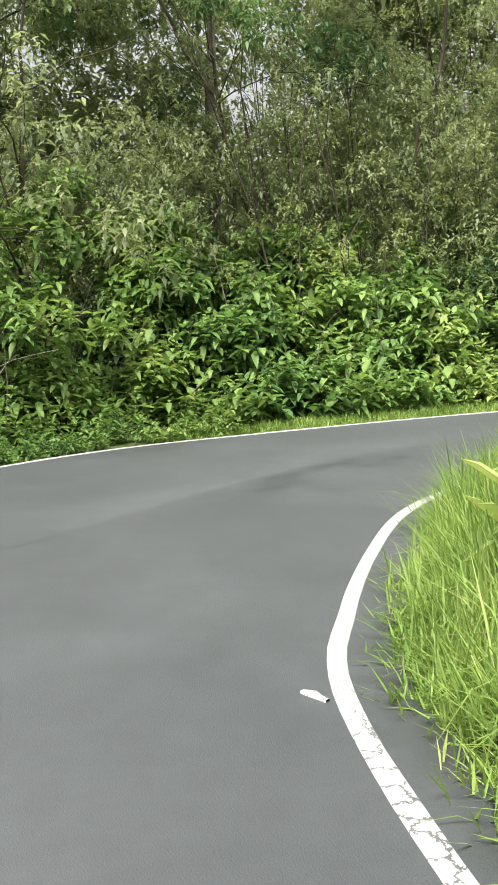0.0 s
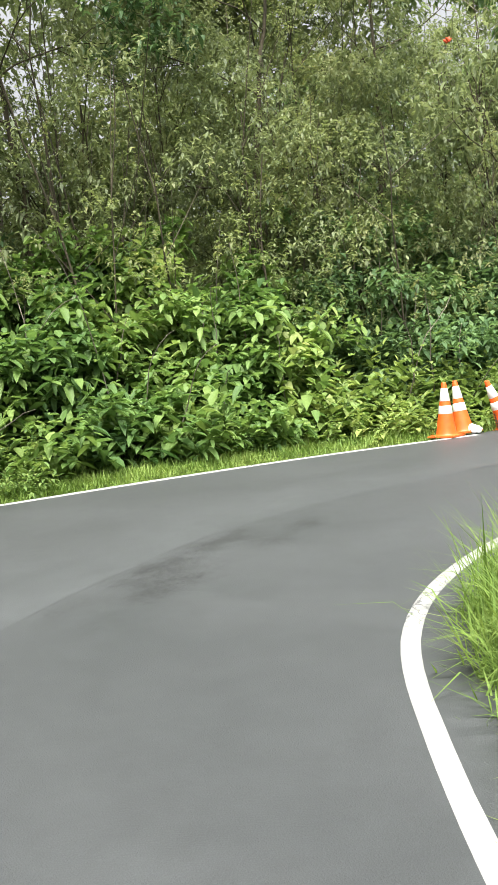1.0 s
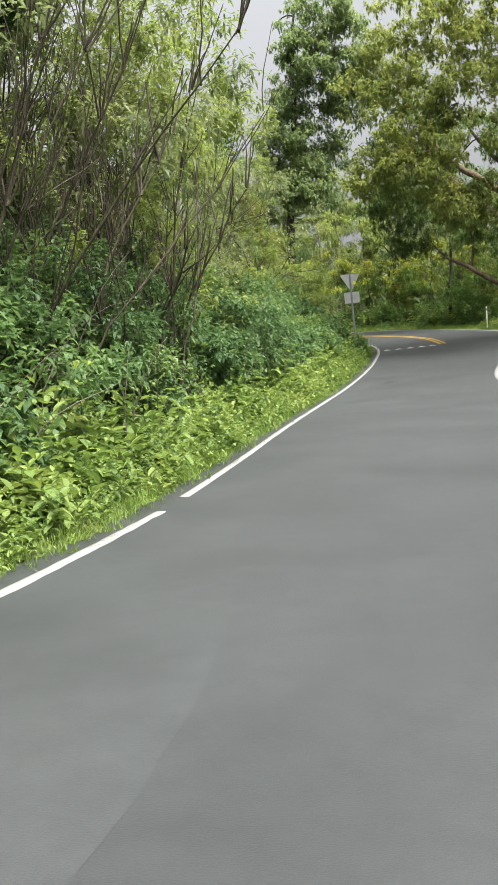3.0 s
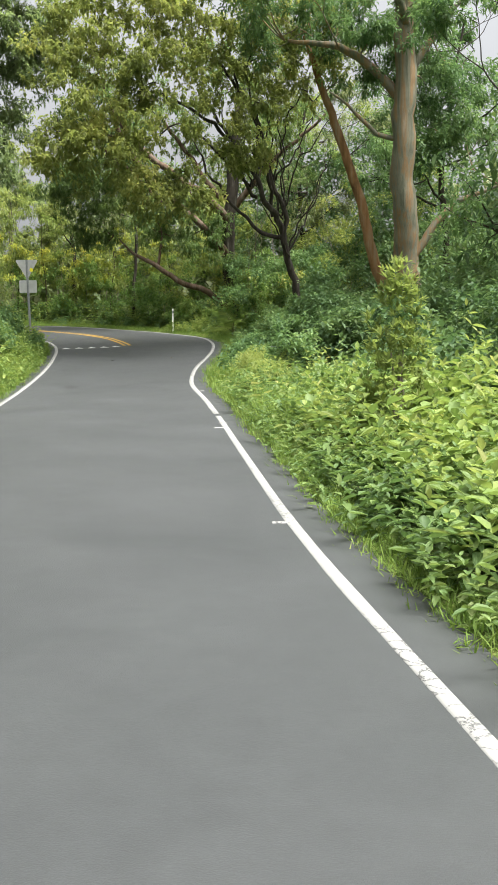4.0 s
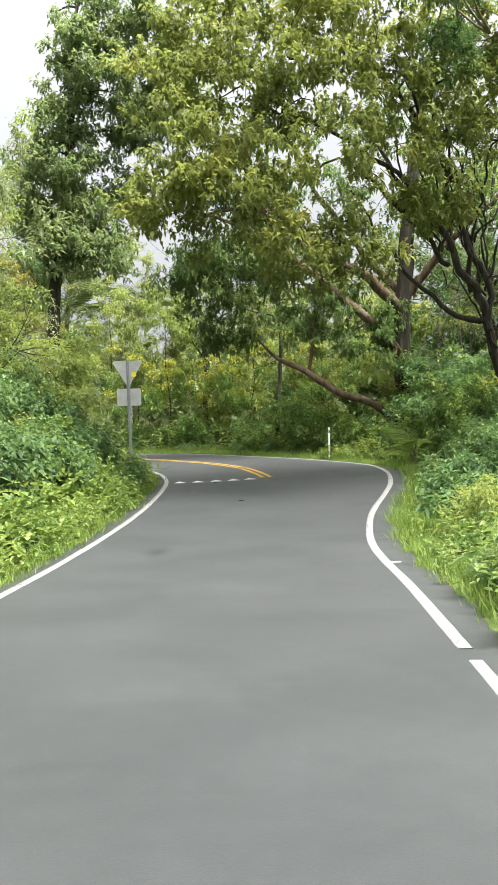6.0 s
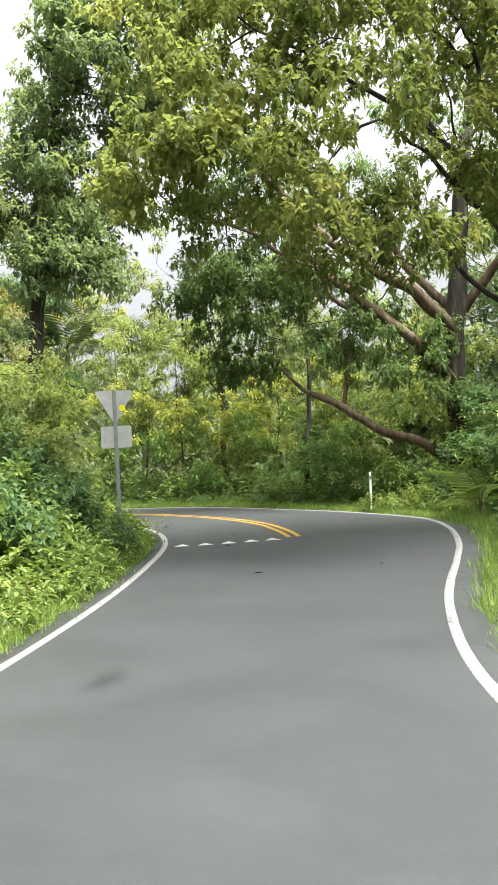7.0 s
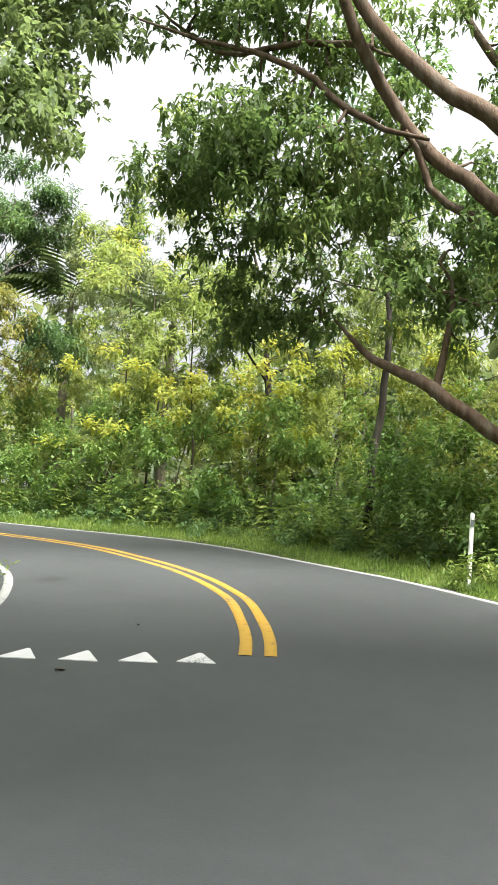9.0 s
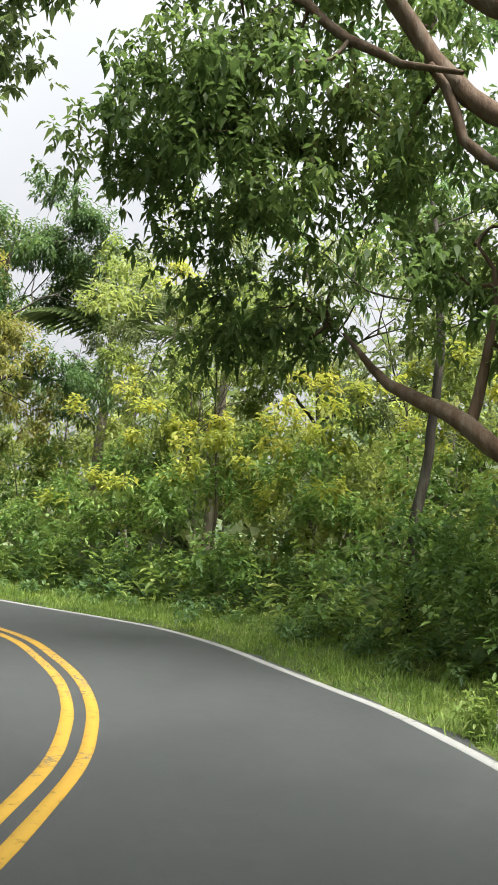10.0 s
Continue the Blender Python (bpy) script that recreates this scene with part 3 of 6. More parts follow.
def blob_shoots(r, blobs, per_m2, low=-0.35, jitter=0.24):
    """Shoots over the outside of rounded clumps: places and ways."""
    b = np.asarray(blobs, float)
    area = 12 * ((b[:, 3] * b[:, 4] + b[:, 3] * b[:, 5] + b[:, 4] * b[:, 5]) / 3) * 0.75
    cnt = np.maximum(3, (area * per_m2).astype(int))
    i = np.repeat(np.arange(len(b)), cnt)
    u = unit(r.normal(size=(len(i), 3)))
    u[:, 2] = np.where(u[:, 2] < low, -u[:, 2], u[:, 2])
    rad = 1 - np.abs(r.normal(0, jitter, len(i)))[:, None] + (r.random(len(i)) < 0.14)[:, None] * r.uniform(0.1, 0.45, len(i))[:, None]
    p = b[i, :3] + u * b[i, 3:6] * rad
    n = unit(u / b[i, 3:6])
    return p, unit(n * 0.7 + np.array([0, 0, 0.55]) + r.normal(0, 0.25, n.shape))


def shoot_leaves(r, p, ax, leaves, length, width, spread=(35, 95), droop=(0.1, 0.45), stem=0.0, simple=False):
    """Whorls of leaves round each shoot."""
    k = leaves
    n = len(p)
    ref = unit(np.cross(ax, np.array([0.3, 0.5, 0.81])))
    oth = np.cross(ax, ref)
    az = (np.arange(k) * 2.4)[None] + r.random((n, 1)) * 6.28 + r.normal(0, 0.3, (n, k))
    el = np.radians(r.uniform(*spread, (n, k)))
    d = ax[:, None] * np.cos(el)[..., None] + (ref[:, None] * np.cos(az)[..., None] + oth[:, None] * np.sin(az)[..., None]) * np.sin(el)[..., None]
    q = p[:, None] - ax[:, None] * (np.arange(k)[None, :, None] * stem / k)
    L = length * r.uniform(0.6, 1.25, (n, k))
    return leaf_arrays(q.reshape(-1, 3), d.reshape(-1, 3), L.ravel(), (L * width).ravel(), r.uniform(*droop, n * k), None, simple)


def edge_points(r, line, nrm, y0, y1, count, d0, d1, xr=(-1e9, 1e9)):
    """Random places beside the road, at set distances from an edge."""
    ok = np.where((line[:, 1] >= y0) & (line[:, 1] <= y1) & (line[:, 0] >= xr[0]) & (line[:, 0] <= xr[1]))[0]
    i = r.choice(ok, count)
    d = r.uniform(d0, d1, count)
    q = line[i] + nrm[i] * d[:, None] + r.normal(0, 0.1, (count, 2))
    keep = ~in_road(*q.T) & (np.minimum(far_from(LINE_L, *q.T), far_from(LINE_R, *q.T)) > d0 * 0.75)
    return q[keep], d[keep]


def tube(points, radii, sides=8):
    """Rings of a limb along a line, as vertices and quads."""
    p = np.asarray(points, float)
    r = np.asarray(radii, float)
    d = unit(np.gradient(p, axis=0))
    ref = np.array([0.31, 0.77, 0.55])
    a = unit(np.cross(d, ref))
    b = np.cross(d, a)
    t = np.arange(sides) * 2 * np.pi / sides
    v = p[:, None] + r[:, None, None] * (a[:, None] * np.cos(t)[None, :, None] + b[:, None] * np.sin(t)[None, :, None])
    n = len(p)
    i = np.arange(n * sides).reshape(n, sides)
    j = np.roll(i, -1, axis=1)
    f = np.stack([i[:-1], j[:-1], j[1:], i[1:]], -1).reshape(-1, 4)
    return v.reshape(-1, 3), f


def limbs_mesh(name, limbs, sides=8):
    vs, fs, k = [], [], 0
    for pts, rad in limbs:
        v, f = tube(pts, rad, sides if rad[0] > 0.03 else (5 if rad[0] > 0.015 else 3))
        vs.append(v)
        fs.append(f + k)
        k += len(v)
    return raw_mesh(name, np.vstack(vs), np.vstack(fs), True)


def bend(r, pts, rads, step=0.35, wobble=0.05):
    """A crooked limb through the points with smoothly falling thickness."""
    q = smooth_line(pts, step)
    s = np.linspace(0, 1, len(q))
    w = np.cumsum(r.normal(0, wobble, q.shape), axis=0)
    w -= np.outer(s, w[-1])
    return q + w * 0.6, np.interp(s, np.linspace(0, 1, len(rads)), rads)


def sprout(r, start, way, length, radius, depth, out, tips, lift=0.12):
    """Branches that fork on and on; tips get the foliage."""
    n = max(3, int(length / 0.3))
    p, d, pts = np.array(start, float), unit(np.array(way, float)), [np.array(start, float)]
    for _ in range(n):
        d = unit(d + r.normal(0, 0.13, 3) + np.array([0, 0, lift * 0.25]))
        p = p + d * length / n
        pts.append(p)
    out.append((np.array(pts), np.linspace(radius, radius * 0.55, len(pts))))
    if depth == 0:
        tips.append(p)
        tips.append(pts[len(pts) // 2])
        return
    for k in range(r.integers(2, 4)):
        nd = unit(d + r.normal(0, 0.55, 3) + np.array([0, 0, lift]))
        at = pts[-1] if k < 2 else pts[len(pts) * 2 // 3]
        sprout(r, at, nd, length * r.uniform(0.6, 0.8), radius * 0.55, depth - 1, out, tips, lift)


def tip_blobs(r, tips, size, squash=0.7):
    t = np.array(tips)
    s = size * r.uniform(0.6, 1.25, (len(t), 1))
    return np.c_[t, s, s, s * squash]


def tree_thing(name, label, base, wood_mat, leaf_mat, limbs, tips, r, blob=0.6, per_m2=9, leaf=0.12, width=0.4, leaves=6, spread=(40, 120), droop=(0.2, 0.7), squash=0.7, main=1, barks=()):
    """A tree from its limbs (the first is the trunk, the next few are boughs of their own) and leafy tips."""
    thing = tagged(new(name), label, "tree")
    thing.location = base
    off = np.array(base)
    for k in range(main):
        p, q = limbs[k]
        part("bough" if k else "trunk", limbs_mesh("bough" if k else "trunk", [(p - off, q)], 12), dict(barks).get(k, wood_mat), thing)
    if len(limbs) > main:
        part("branchwork", limbs_mesh("branchwork", [(p - off, q) for p, q in limbs[main:]], 6), wood_mat, thing)["kind"] = "stuff"
    if len(tips):
        b = tip_blobs(r, tips, blob, squash)
        p, ax = blob_shoots(r, b, per_m2, -1, 0.3)
        leaf_object("crown", shoot_leaves(r, p, ax, leaves, leaf, width, spread, droop, leaf * 1.5, True) - off, leaf_mat, thing, "", True)
    return thing

# ---------------------------------------------------------------- plants beside the road


def clumps(r, q, d, top, rad, low=0.15, squash=0.85):
    """Rounded clumps on the ground at q; top: height as a function of place and distance; rad: smallest and largest radius."""
    z = ground_z(*q.T)
    s = r.uniform(*rad, len(q))
    h = np.maximum(top(q, d), s * 0.6) * r.uniform(0.75, 1.12, len(q))
    c = z + np.maximum(h - s * squash, low) * np.where(r.random(len(q)) < 0.45, r.uniform(0.25, 0.8, len(q)), 1)
    return np.c_[q, c, s, s * r.uniform(0.8, 1.2, len(q)), s * squash]


def foliage(name, label, category, r, blobs, mat, per_m2, leaves, leaf, width, spread=(35, 95), droop=(0.1, 0.45), low=-0.35, simple=False):
    p, ax = blob_shoots(r, blobs, per_m2, low)
    ok = ~in_road(*p[:, :2].T) | (p[:, 2] > road_z(*p[:, :2].T) + 3.5)
    p, ax = p[ok], ax[ok]
    return tagged(leaf_object(name, shoot_leaves(r, p, ax, leaves, leaf, width, spread, droop, leaf * 1.7, simple), mat, None, "", simple), label, category, kind="stuff")


def herbs(name, label, r, q, height, leaf, width, mat, nodes=7, lean=0.25, simple=False, lift=(-10, 50), droop=(0.15, 0.6)):
    """Upright weeds: leaves in crossed pairs up leaning stems, the largest halfway; height: one number for each plant."""
    n = len(q)
    mound = np.array([noise.noise((x * 0.8, y * 0.8, leaf * 40)) for x, y in q])
    h = np.asarray(height, float) * r.uniform(0.6, 1.15, n) * (1 + 0.6 * mound)
    u = np.linspace(0.22, 1, nodes)[None]
    way, sag = r.normal(0, lean, (n, 2)), r.normal(0, lean, (n, 2))
    x = q[:, None] + (way[:, None] * u[..., None] + sag[:, None] * u[..., None] ** 2) * h[:, None, None]
    z = ground_z(*q.T)[:, None] + h[:, None] * u
    p = np.concatenate([x, z[..., None]], -1)
    turn, out = r.random((n, 1)) * 6.283, []
    for side in (0, math.pi):
        az = turn + side + r.normal(0, 0.35, (n, nodes)) + (np.arange(nodes) % 2)[None] * math.pi / 2
        el = np.radians(r.uniform(*lift, (n, nodes))) + 0.5 * u**4
        d = np.stack([np.cos(az) * np.cos(el), np.sin(az) * np.cos(el), np.sin(el)], -1)
        L = leaf * (0.4 + 0.75 * np.sin(np.pi * (0.12 + 0.78 * u))) * r.uniform(0.6, 1.3, (n, nodes)) * np.clip(h / np.median(h), 0.6, 1.25)[:, None]
        out.append(leaf_arrays(p.reshape(-1, 3), d.reshape(-1, 3), L.ravel(), (L * width * r.uniform(0.8, 1.2, L.shape)).ravel(), r.uniform(*droop, L.size), None, simple))
    return tagged(leaf_object(name, np.vstack(out), mat, None, "", simple), label, "weeds", kind="stuff")


def stems(name, label, group, r, q, height, radius, lean, mat, forks=2):
    """Thin forked trunks, each a plant of its own."""
    z = ground_z(*q.T)
    for (x, y), g in zip(q, z):
        h = r.uniform(*height)
        way = unit(np.array([*r.normal(0, lean, 2), 1.0]))
        k = 7
        u = np.linspace(0, 1, k)[:, None]
        pts = way * h * u + np.cumsum(r.normal(0, 0.05 * h / 4, (k, 3)), axis=0) * u
        rad = r.uniform(*radius)
        limbs = [(pts, np.linspace(rad, rad * 0.35, k))]
        for _ in range(forks):
            i = r.integers(2, k - 1)
            w2 = unit(way + r.normal(0, 0.5, 3))
            limbs.append((pts[i] + w2 * np.linspace(0, h * r.uniform(0.25, 0.5), 4)[:, None], np.linspace(rad * 0.5, rad * 0.15, 4)))
        ob = tagged(part(name, limbs_mesh(name, limbs, 6), mat), label, "sapling", group)
        ob.location = (x, y, g - 0.1)


R1 = np.random.default_rng(11)
RB = np.random.default_rng(21)

# --- outer side of the hairpin and the left bank
q, d = edge_points(R1, LINE_L, NORM_L, -50, -37.5, 900, 0.4, 2.3, (-4, 5))
q = q[~((q[:, 1] > -41.5) & (q[:, 1] < -36.9) & (far_from(LINE_L, *q.T) < 0.8))]
d = np.maximum(far_from(LINE_L, *q.T), 0.3)
herbs("verge_weeds", "bright green broad-leaved weeds crowding the outside of the bend", R1, q, 0.18 + 0.48 * d, 0.19, 0.5, LEAF_LUSH, 8, 0.35, False, (-25, 60), (0.05, 0.8))
q, d = edge_points(R1, LINE_L, NORM_L, -38, 4, 2100, 0.42, 2.0)
herbs("verge_weeds", "bright green leafy weeds crowding the road edge", R1, q, 0.16 + 0.42 * d, 0.16, 0.52, LEAF_BRIGHT, 7, 0.35, False, (-20, 55), (0.05, 0.7))
q, d = edge_points(R1, LINE_L, NORM_L, -42.5, 6, 3800, 0.22, 0.7, (-6, 5))
GRASS_EDGE_L = q
q3, d3 = edge_points(R1, LINE_L, NORM_L, -50, -42, 260, 0.25, 0.8, (-4, 5))
foliage("verge_weeds", "low creeping weeds at the asphalt edge of the bend", "weeds", R1,
        clumps(R1, q3, d3, lambda q, d: 0.05 + 0.2 * d, (0.09, 0.16)), LEAF_LUSH, 40, 6, 0.085, 0.5, simple=True)
q2, d2 = edge_points(R1, LINE_L, NORM_L, -43, -36.7, 2200, 0.25, 1.5)
GRASS_EDGE_L = np.vstack([q, q2])
q, d = edge_points(R1, LINE_L, NORM_L, -50, -37.5, 230, 1.3, 3.8, (-4, 5))
foliage("roadside_shrubs", "dense mid-green shrubs with large drooping leaves", "shrubs", R1,
        clumps(R1, q, d, lambda q, d: 0.48 + d * np.interp(q[:, 1], [-44, -41], [1.05, 0.6]), (0.4, 0.8)), LEAF_LUSH, 9, 7, 0.2, 0.54, (35, 110), (0.0, 0.6))
q, d = edge_points(R1, LINE_L, NORM_L, -38, 0, 330, 1.5, 3.8)
foliage("roadside_shrubs", "mixed green shrubs with small oval leaves", "shrubs", R1,
        clumps(R1, q, d, lambda q, d: np.where(q[:, 1] < -31, 0.3 + 0.75 * d, np.where(q[:, 1] < -17, 0.4 + 0.85 * d, 0.2 + 0.75 * d)), (0.35, 0.75)), LEAF_MID, 10.5, 7, 0.14, 0.53, (30, 115), (0.1, 0.7), simple=True)
q = np.c_[R1.uniform(-4.6, -3.5, 62), R1.uniform(-30, -13.5, 62)]
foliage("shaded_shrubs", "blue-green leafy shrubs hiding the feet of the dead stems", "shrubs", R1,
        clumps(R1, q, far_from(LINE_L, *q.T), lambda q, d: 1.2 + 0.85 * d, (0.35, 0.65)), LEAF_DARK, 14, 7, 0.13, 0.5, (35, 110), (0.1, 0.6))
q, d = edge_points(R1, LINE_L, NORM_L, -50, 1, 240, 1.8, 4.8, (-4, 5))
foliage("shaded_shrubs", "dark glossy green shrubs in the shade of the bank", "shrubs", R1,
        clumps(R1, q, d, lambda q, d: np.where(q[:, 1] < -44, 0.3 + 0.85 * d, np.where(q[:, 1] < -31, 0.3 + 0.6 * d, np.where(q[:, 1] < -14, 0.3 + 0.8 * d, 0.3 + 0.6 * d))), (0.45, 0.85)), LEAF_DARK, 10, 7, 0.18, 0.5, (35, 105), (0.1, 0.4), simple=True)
q, d = edge_points(R1, LINE_L, NORM_L, -51, -31, 350, 2.8, 8.2, (-9, 6))
foliage("bank_thicket", "tall olive-green thicket with fine leaves on the bank", "thicket", R1,
        clumps(R1, q, d, lambda q, d: 2.0 + 0.85 * d, (0.6, 1.15)), LEAF_OLIVE, 12, 7, 0.1, 0.46, (20, 130), (0.1, 0.8), simple=True)
q, d = edge_points(RB, LINE_L, NORM_L, -46, -33, 170, 2.3, 6.5, (-9, 4))
foliage("bank_thicket", "yellow-olive fine-leaved brush above the broad-leaved shrubs", "thicket", RB,
        clumps(RB, q, d, lambda q, d: 1.3 + 0.85 * d, (0.45, 0.85)), LEAF_BRUSH, 9, 7, 0.08, 0.5, (20, 130), (0.1, 0.6), simple=True)
q, d = edge_points(R1, LINE_L, NORM_L, -32, -8, 260, 3.0, 9.5)
keep = (d > 4.4) | (q[:, 1] < -31) | (q[:, 1] > -14)
q, d = q[keep], d[keep]
foliage("bank_brush", "tall olive-green brush growing behind the roadside shrubs", "brush", R1,
        clumps(R1, q, d, lambda q, d: 2.0 + 0.62 * d, (0.5, 1.0)), LEAF_OLIVE, 12, 7, 0.11, 0.5, (20, 130), (0.1, 0.4), simple=True)


def groundcover(name, label, r, line, nrm, y0, y1, count, d0, d1, xr, mat, leaf):
    """Low leaves that hide the soil under the taller plants."""
    q, d = edge_points(r, line, nrm, y0, y1, count, d0, d1, xr)
    p = np.c_[q, ground_z(*q.T) + r.uniform(0.02, 0.3, len(q))]
    ax = unit(np.c_[r.normal(0, 0.3, (len(q), 2)), np.ones(len(q))])
    return tagged(leaf_object(name, shoot_leaves(r, p, ax, 6, leaf, 0.55, (35, 95), (0.1, 0.4), 0.1, True), mat, None, "", True), label, "undergrowth", kind="stuff")


groundcover("undergrowth", "low dark undergrowth covering the bank", R1, LINE_L, NORM_L, -51, 4, 4200, 1.2, 8, (-6, 6), LEAF_MID, 0.28)
q, d = edge_points(R1, LINE_L, NORM_L, -50, -31, 150, 2.6, 7.0, (-9, 6))
stems("thin_trunk", "thin dark brown forked trunk standing in the thicket", "thin trunks on the bank", R1, q, (3.5, 6.5), (0.012, 0.03), 0.14, BARK_TWIG, 4)
q, d = edge_points(R1, LINE_L, NORM_L, -13, 0, 90, 2.4, 8.0)
foliage("bank_brush", "yellow-green fine-leaved brush near the sign", "brush", R1,
        clumps(R1, q, d, lambda q, d: 1.2 + 0.42 * d, (0.4, 0.8)), LEAF_YELLOW, 12, 7, 0.12, 0.45, (30, 120), (0.1, 0.5), simple=True)
# trees along the top of the bank
q, d = edge_points(R1, LINE_L, NORM_L, -54, -31, 150, 7.5, 16, (-9, 10))
foliage("bank_trees", "tall trees with grey-green crowns at the top of the bank", "trees", R1,
        clumps(R1, q, d, lambda q, d: 8.5 + 0.2 * d, (1.2, 2.2), 0.8), LEAF_OLIVE, 2.4, 7, 0.29, 0.5, (30, 120), (0.2, 0.6), simple=True)
q, d = edge_points(R1, LINE_L, NORM_L, -31, -6, 70, 9, 18)
foliage("bank_trees", "lower green trees along the crest of the bank", "trees", R1,
        clumps(R1, q, d, lambda q, d: np.full(len(d), 7.0), (1.0, 1.8), 0.8), LEAF_MID, 4.6, 7, 0.23, 0.45, (30, 120), (0.2, 0.6), simple=True)


q = np.c_[RB.uniform(-5.4, -4.0, 60), RB.uniform(-31, -14, 60)]
foliage("stem_climbers", "yellow-green climbers growing up between the dead stems", "climbers", RB,
        clumps(RB, q, far_from(LINE_L, *q.T), lambda q, d: RB.uniform(2.6, 4.6, len(d)), (0.25, 0.5)), LEAF_YELLOW, 14, 7, 0.13, 0.5, (30, 120), (0.1, 0.6), simple=True)


q = np.c_[RB.uniform(-5.2, -3.9, 46), RB.uniform(-30, -17, 46)]
foliage("stem_climbers", "leafy mid-green growth among the feet of the dead stems", "climbers", RB,
        clumps(RB, q, far_from(LINE_L, *q.T), lambda q, d: RB.uniform(1.8, 3.4, len(d)), (0.25, 0.5)), LEAF_LUSH, 14, 7, 0.13, 0.5, (30, 120), (0.1, 0.6), simple=True)


q = np.c_[RB.uniform(-24, -9.5, 130), RB.uniform(-56, -28, 130)]
foliage("bank_trees", "grey-green trees crowding behind the bank", "trees", RB,
        clumps(RB, q, far_from(LINE_L, *q.T), lambda q, d: RB.uniform(2.5, 10, len(d)), (1.3, 2.3), 0.8), LEAF_OLIVE, 3.0, 7, 0.22, 0.5, (30, 120), (0.2, 0.6), simple=True)


def canes(name, label, r, line, nrm, y0, y1, count, d0, d1, xr, top, mat):
    """Long thin canes that arch out of the shrubs towards the road."""
    q, d = edge_points(r, line, nrm, y0, y1, count, d0, d1, xr)
    limbs = []
    for (x, y), g, dd in zip(q, ground_z(*q.T), d):
        k = np.argmin(((line - (x, y)) ** 2).sum(1))
        out = V(*(-nrm[k]), 0) * r.uniform(0.1, 0.8) + V(*r.normal(0, 0.5, 2), 0)
        h, u = top(dd) * r.uniform(0.6, 1.15), np.linspace(0, 1, 9)[:, None]
        pts = V(x, y, g) + out * u**1.5 * r.uniform(0.5, 1.4) + V(0, 0, 1) * h * (1.25 * u - r.uniform(0.15, 0.55) * u**2.5) + np.cumsum(r.normal(0, 0.02, (9, 3)), axis=0)
        limbs.append((pts, np.linspace(0.011, 0.004, 9)))
    return tagged(part(name, limbs_mesh(name, limbs, 5), mat), label, "canes", kind="stuff")


canes("pale_canes", "pale thin canes arching out of the roadside shrubs", RB, LINE_L, NORM_L, -48, -15, 150, 1.2, 3.4, (-6, 5), lambda d: 0.5 + 0.95 * d, BARK_GREY)


def dead_shrub(x, y, count, height, fan, lean):
    """Bare forked stems rising from one stool."""
    g = float(ground_z(np.array([x]), np.array([y]))[0]) - 0.1
    thing = tagged(new("dead_shrub"), "leafless dark brown shrub with many forked dead stems", "dead shrub")
    thing.location = (x, y, g)
    for _ in range(count):
        limbs = []
        a, e = R1.random() * 6.283, abs(R1.normal(0, fan))
        way = unit(V(math.cos(a) * e + lean[0], math.sin(a) * e + lean[1], 1))
        h = height * R1.uniform(0.6, 1.0)
        p0, dd, pts = V(R1.normal(0, 0.45), R1.normal(0, 0.9), 0), way, []
        for k in range(10):
            pts.append(p0)
            dd = unit(dd + R1.normal(0, 0.14, 3) + V(0, 0, 0.06))
            p0 = p0 + dd * h / 9
        pts = np.array(pts)
        rad = R1.uniform(0.016, 0.036)
        limbs.append((pts, np.linspace(rad, rad * 0.3, 10)))
        for _ in range(16):
            k = R1.integers(3, 10)
            w2 = unit(dd + R1.normal(0, 0.32, 3) + V(0, 0, 0.55))
            n = 5
            pp = pts[k] + w2 * np.linspace(0, h * R1.uniform(0.1, 0.26), n)[:, None] + np.cumsum(R1.normal(0, 0.02, (n, 3)), axis=0)
            limbs.append((pp, np.linspace(rad * 0.5, rad * 0.2, n)))
        part("stem", limbs_mesh("stem", limbs, 6), BARK_TWIG, thing)


for x, y, count, height, lean in ((-5.0, -30.6, 8, 6.4, (0.2, 0.1)), (-4.7, -28.4, 16, 6.8, (0.14, 0.06)), (-4.6, -26.0, 22, 6.6, (0.08, 0.05)),
                                  (-4.5, -23.4, 22, 6.2, (0.03, 0.04))):
    dead_shrub(x, y, count, height, 0.13, lean)

# --- inside of the hairpin: tall grass
R2 = np.random.default_rng(12)


def blades(name, label, r, q, length, width, mat, tuft=7, lean=(5, 40), droop=(0.1, 0.5), z=0.0):
    """Tufts of narrow blades."""
    p = np.c_[q, ground_z(*q.T) + z]
    p = np.repeat(p, tuft, axis=0) + np.c_[r.normal(0, 0.05, (len(q) * tuft, 2)), np.zeros(len(q) * tuft)]
    el, az = np.radians(r.uniform(*lean, len(p))), r.random(len(p)) * 6.283
    way = np.c_[np.sin(el) * np.cos(az), np.sin(el) * np.sin(az), np.cos(el)]
    L = r.uniform(*length, len(p))
    hint = np.c_[np.cos(az), np.sin(az), np.full(len(p), 0.2)]
    v = leaf_arrays(p, way, L, np.full(len(p), width) * r.uniform(0.7, 1.4, len(p)), r.uniform(*droop, len(p)), hint, True)
    return tagged(leaf_object(name, v, mat, None, "", True), label, "grass", kind="stuff")


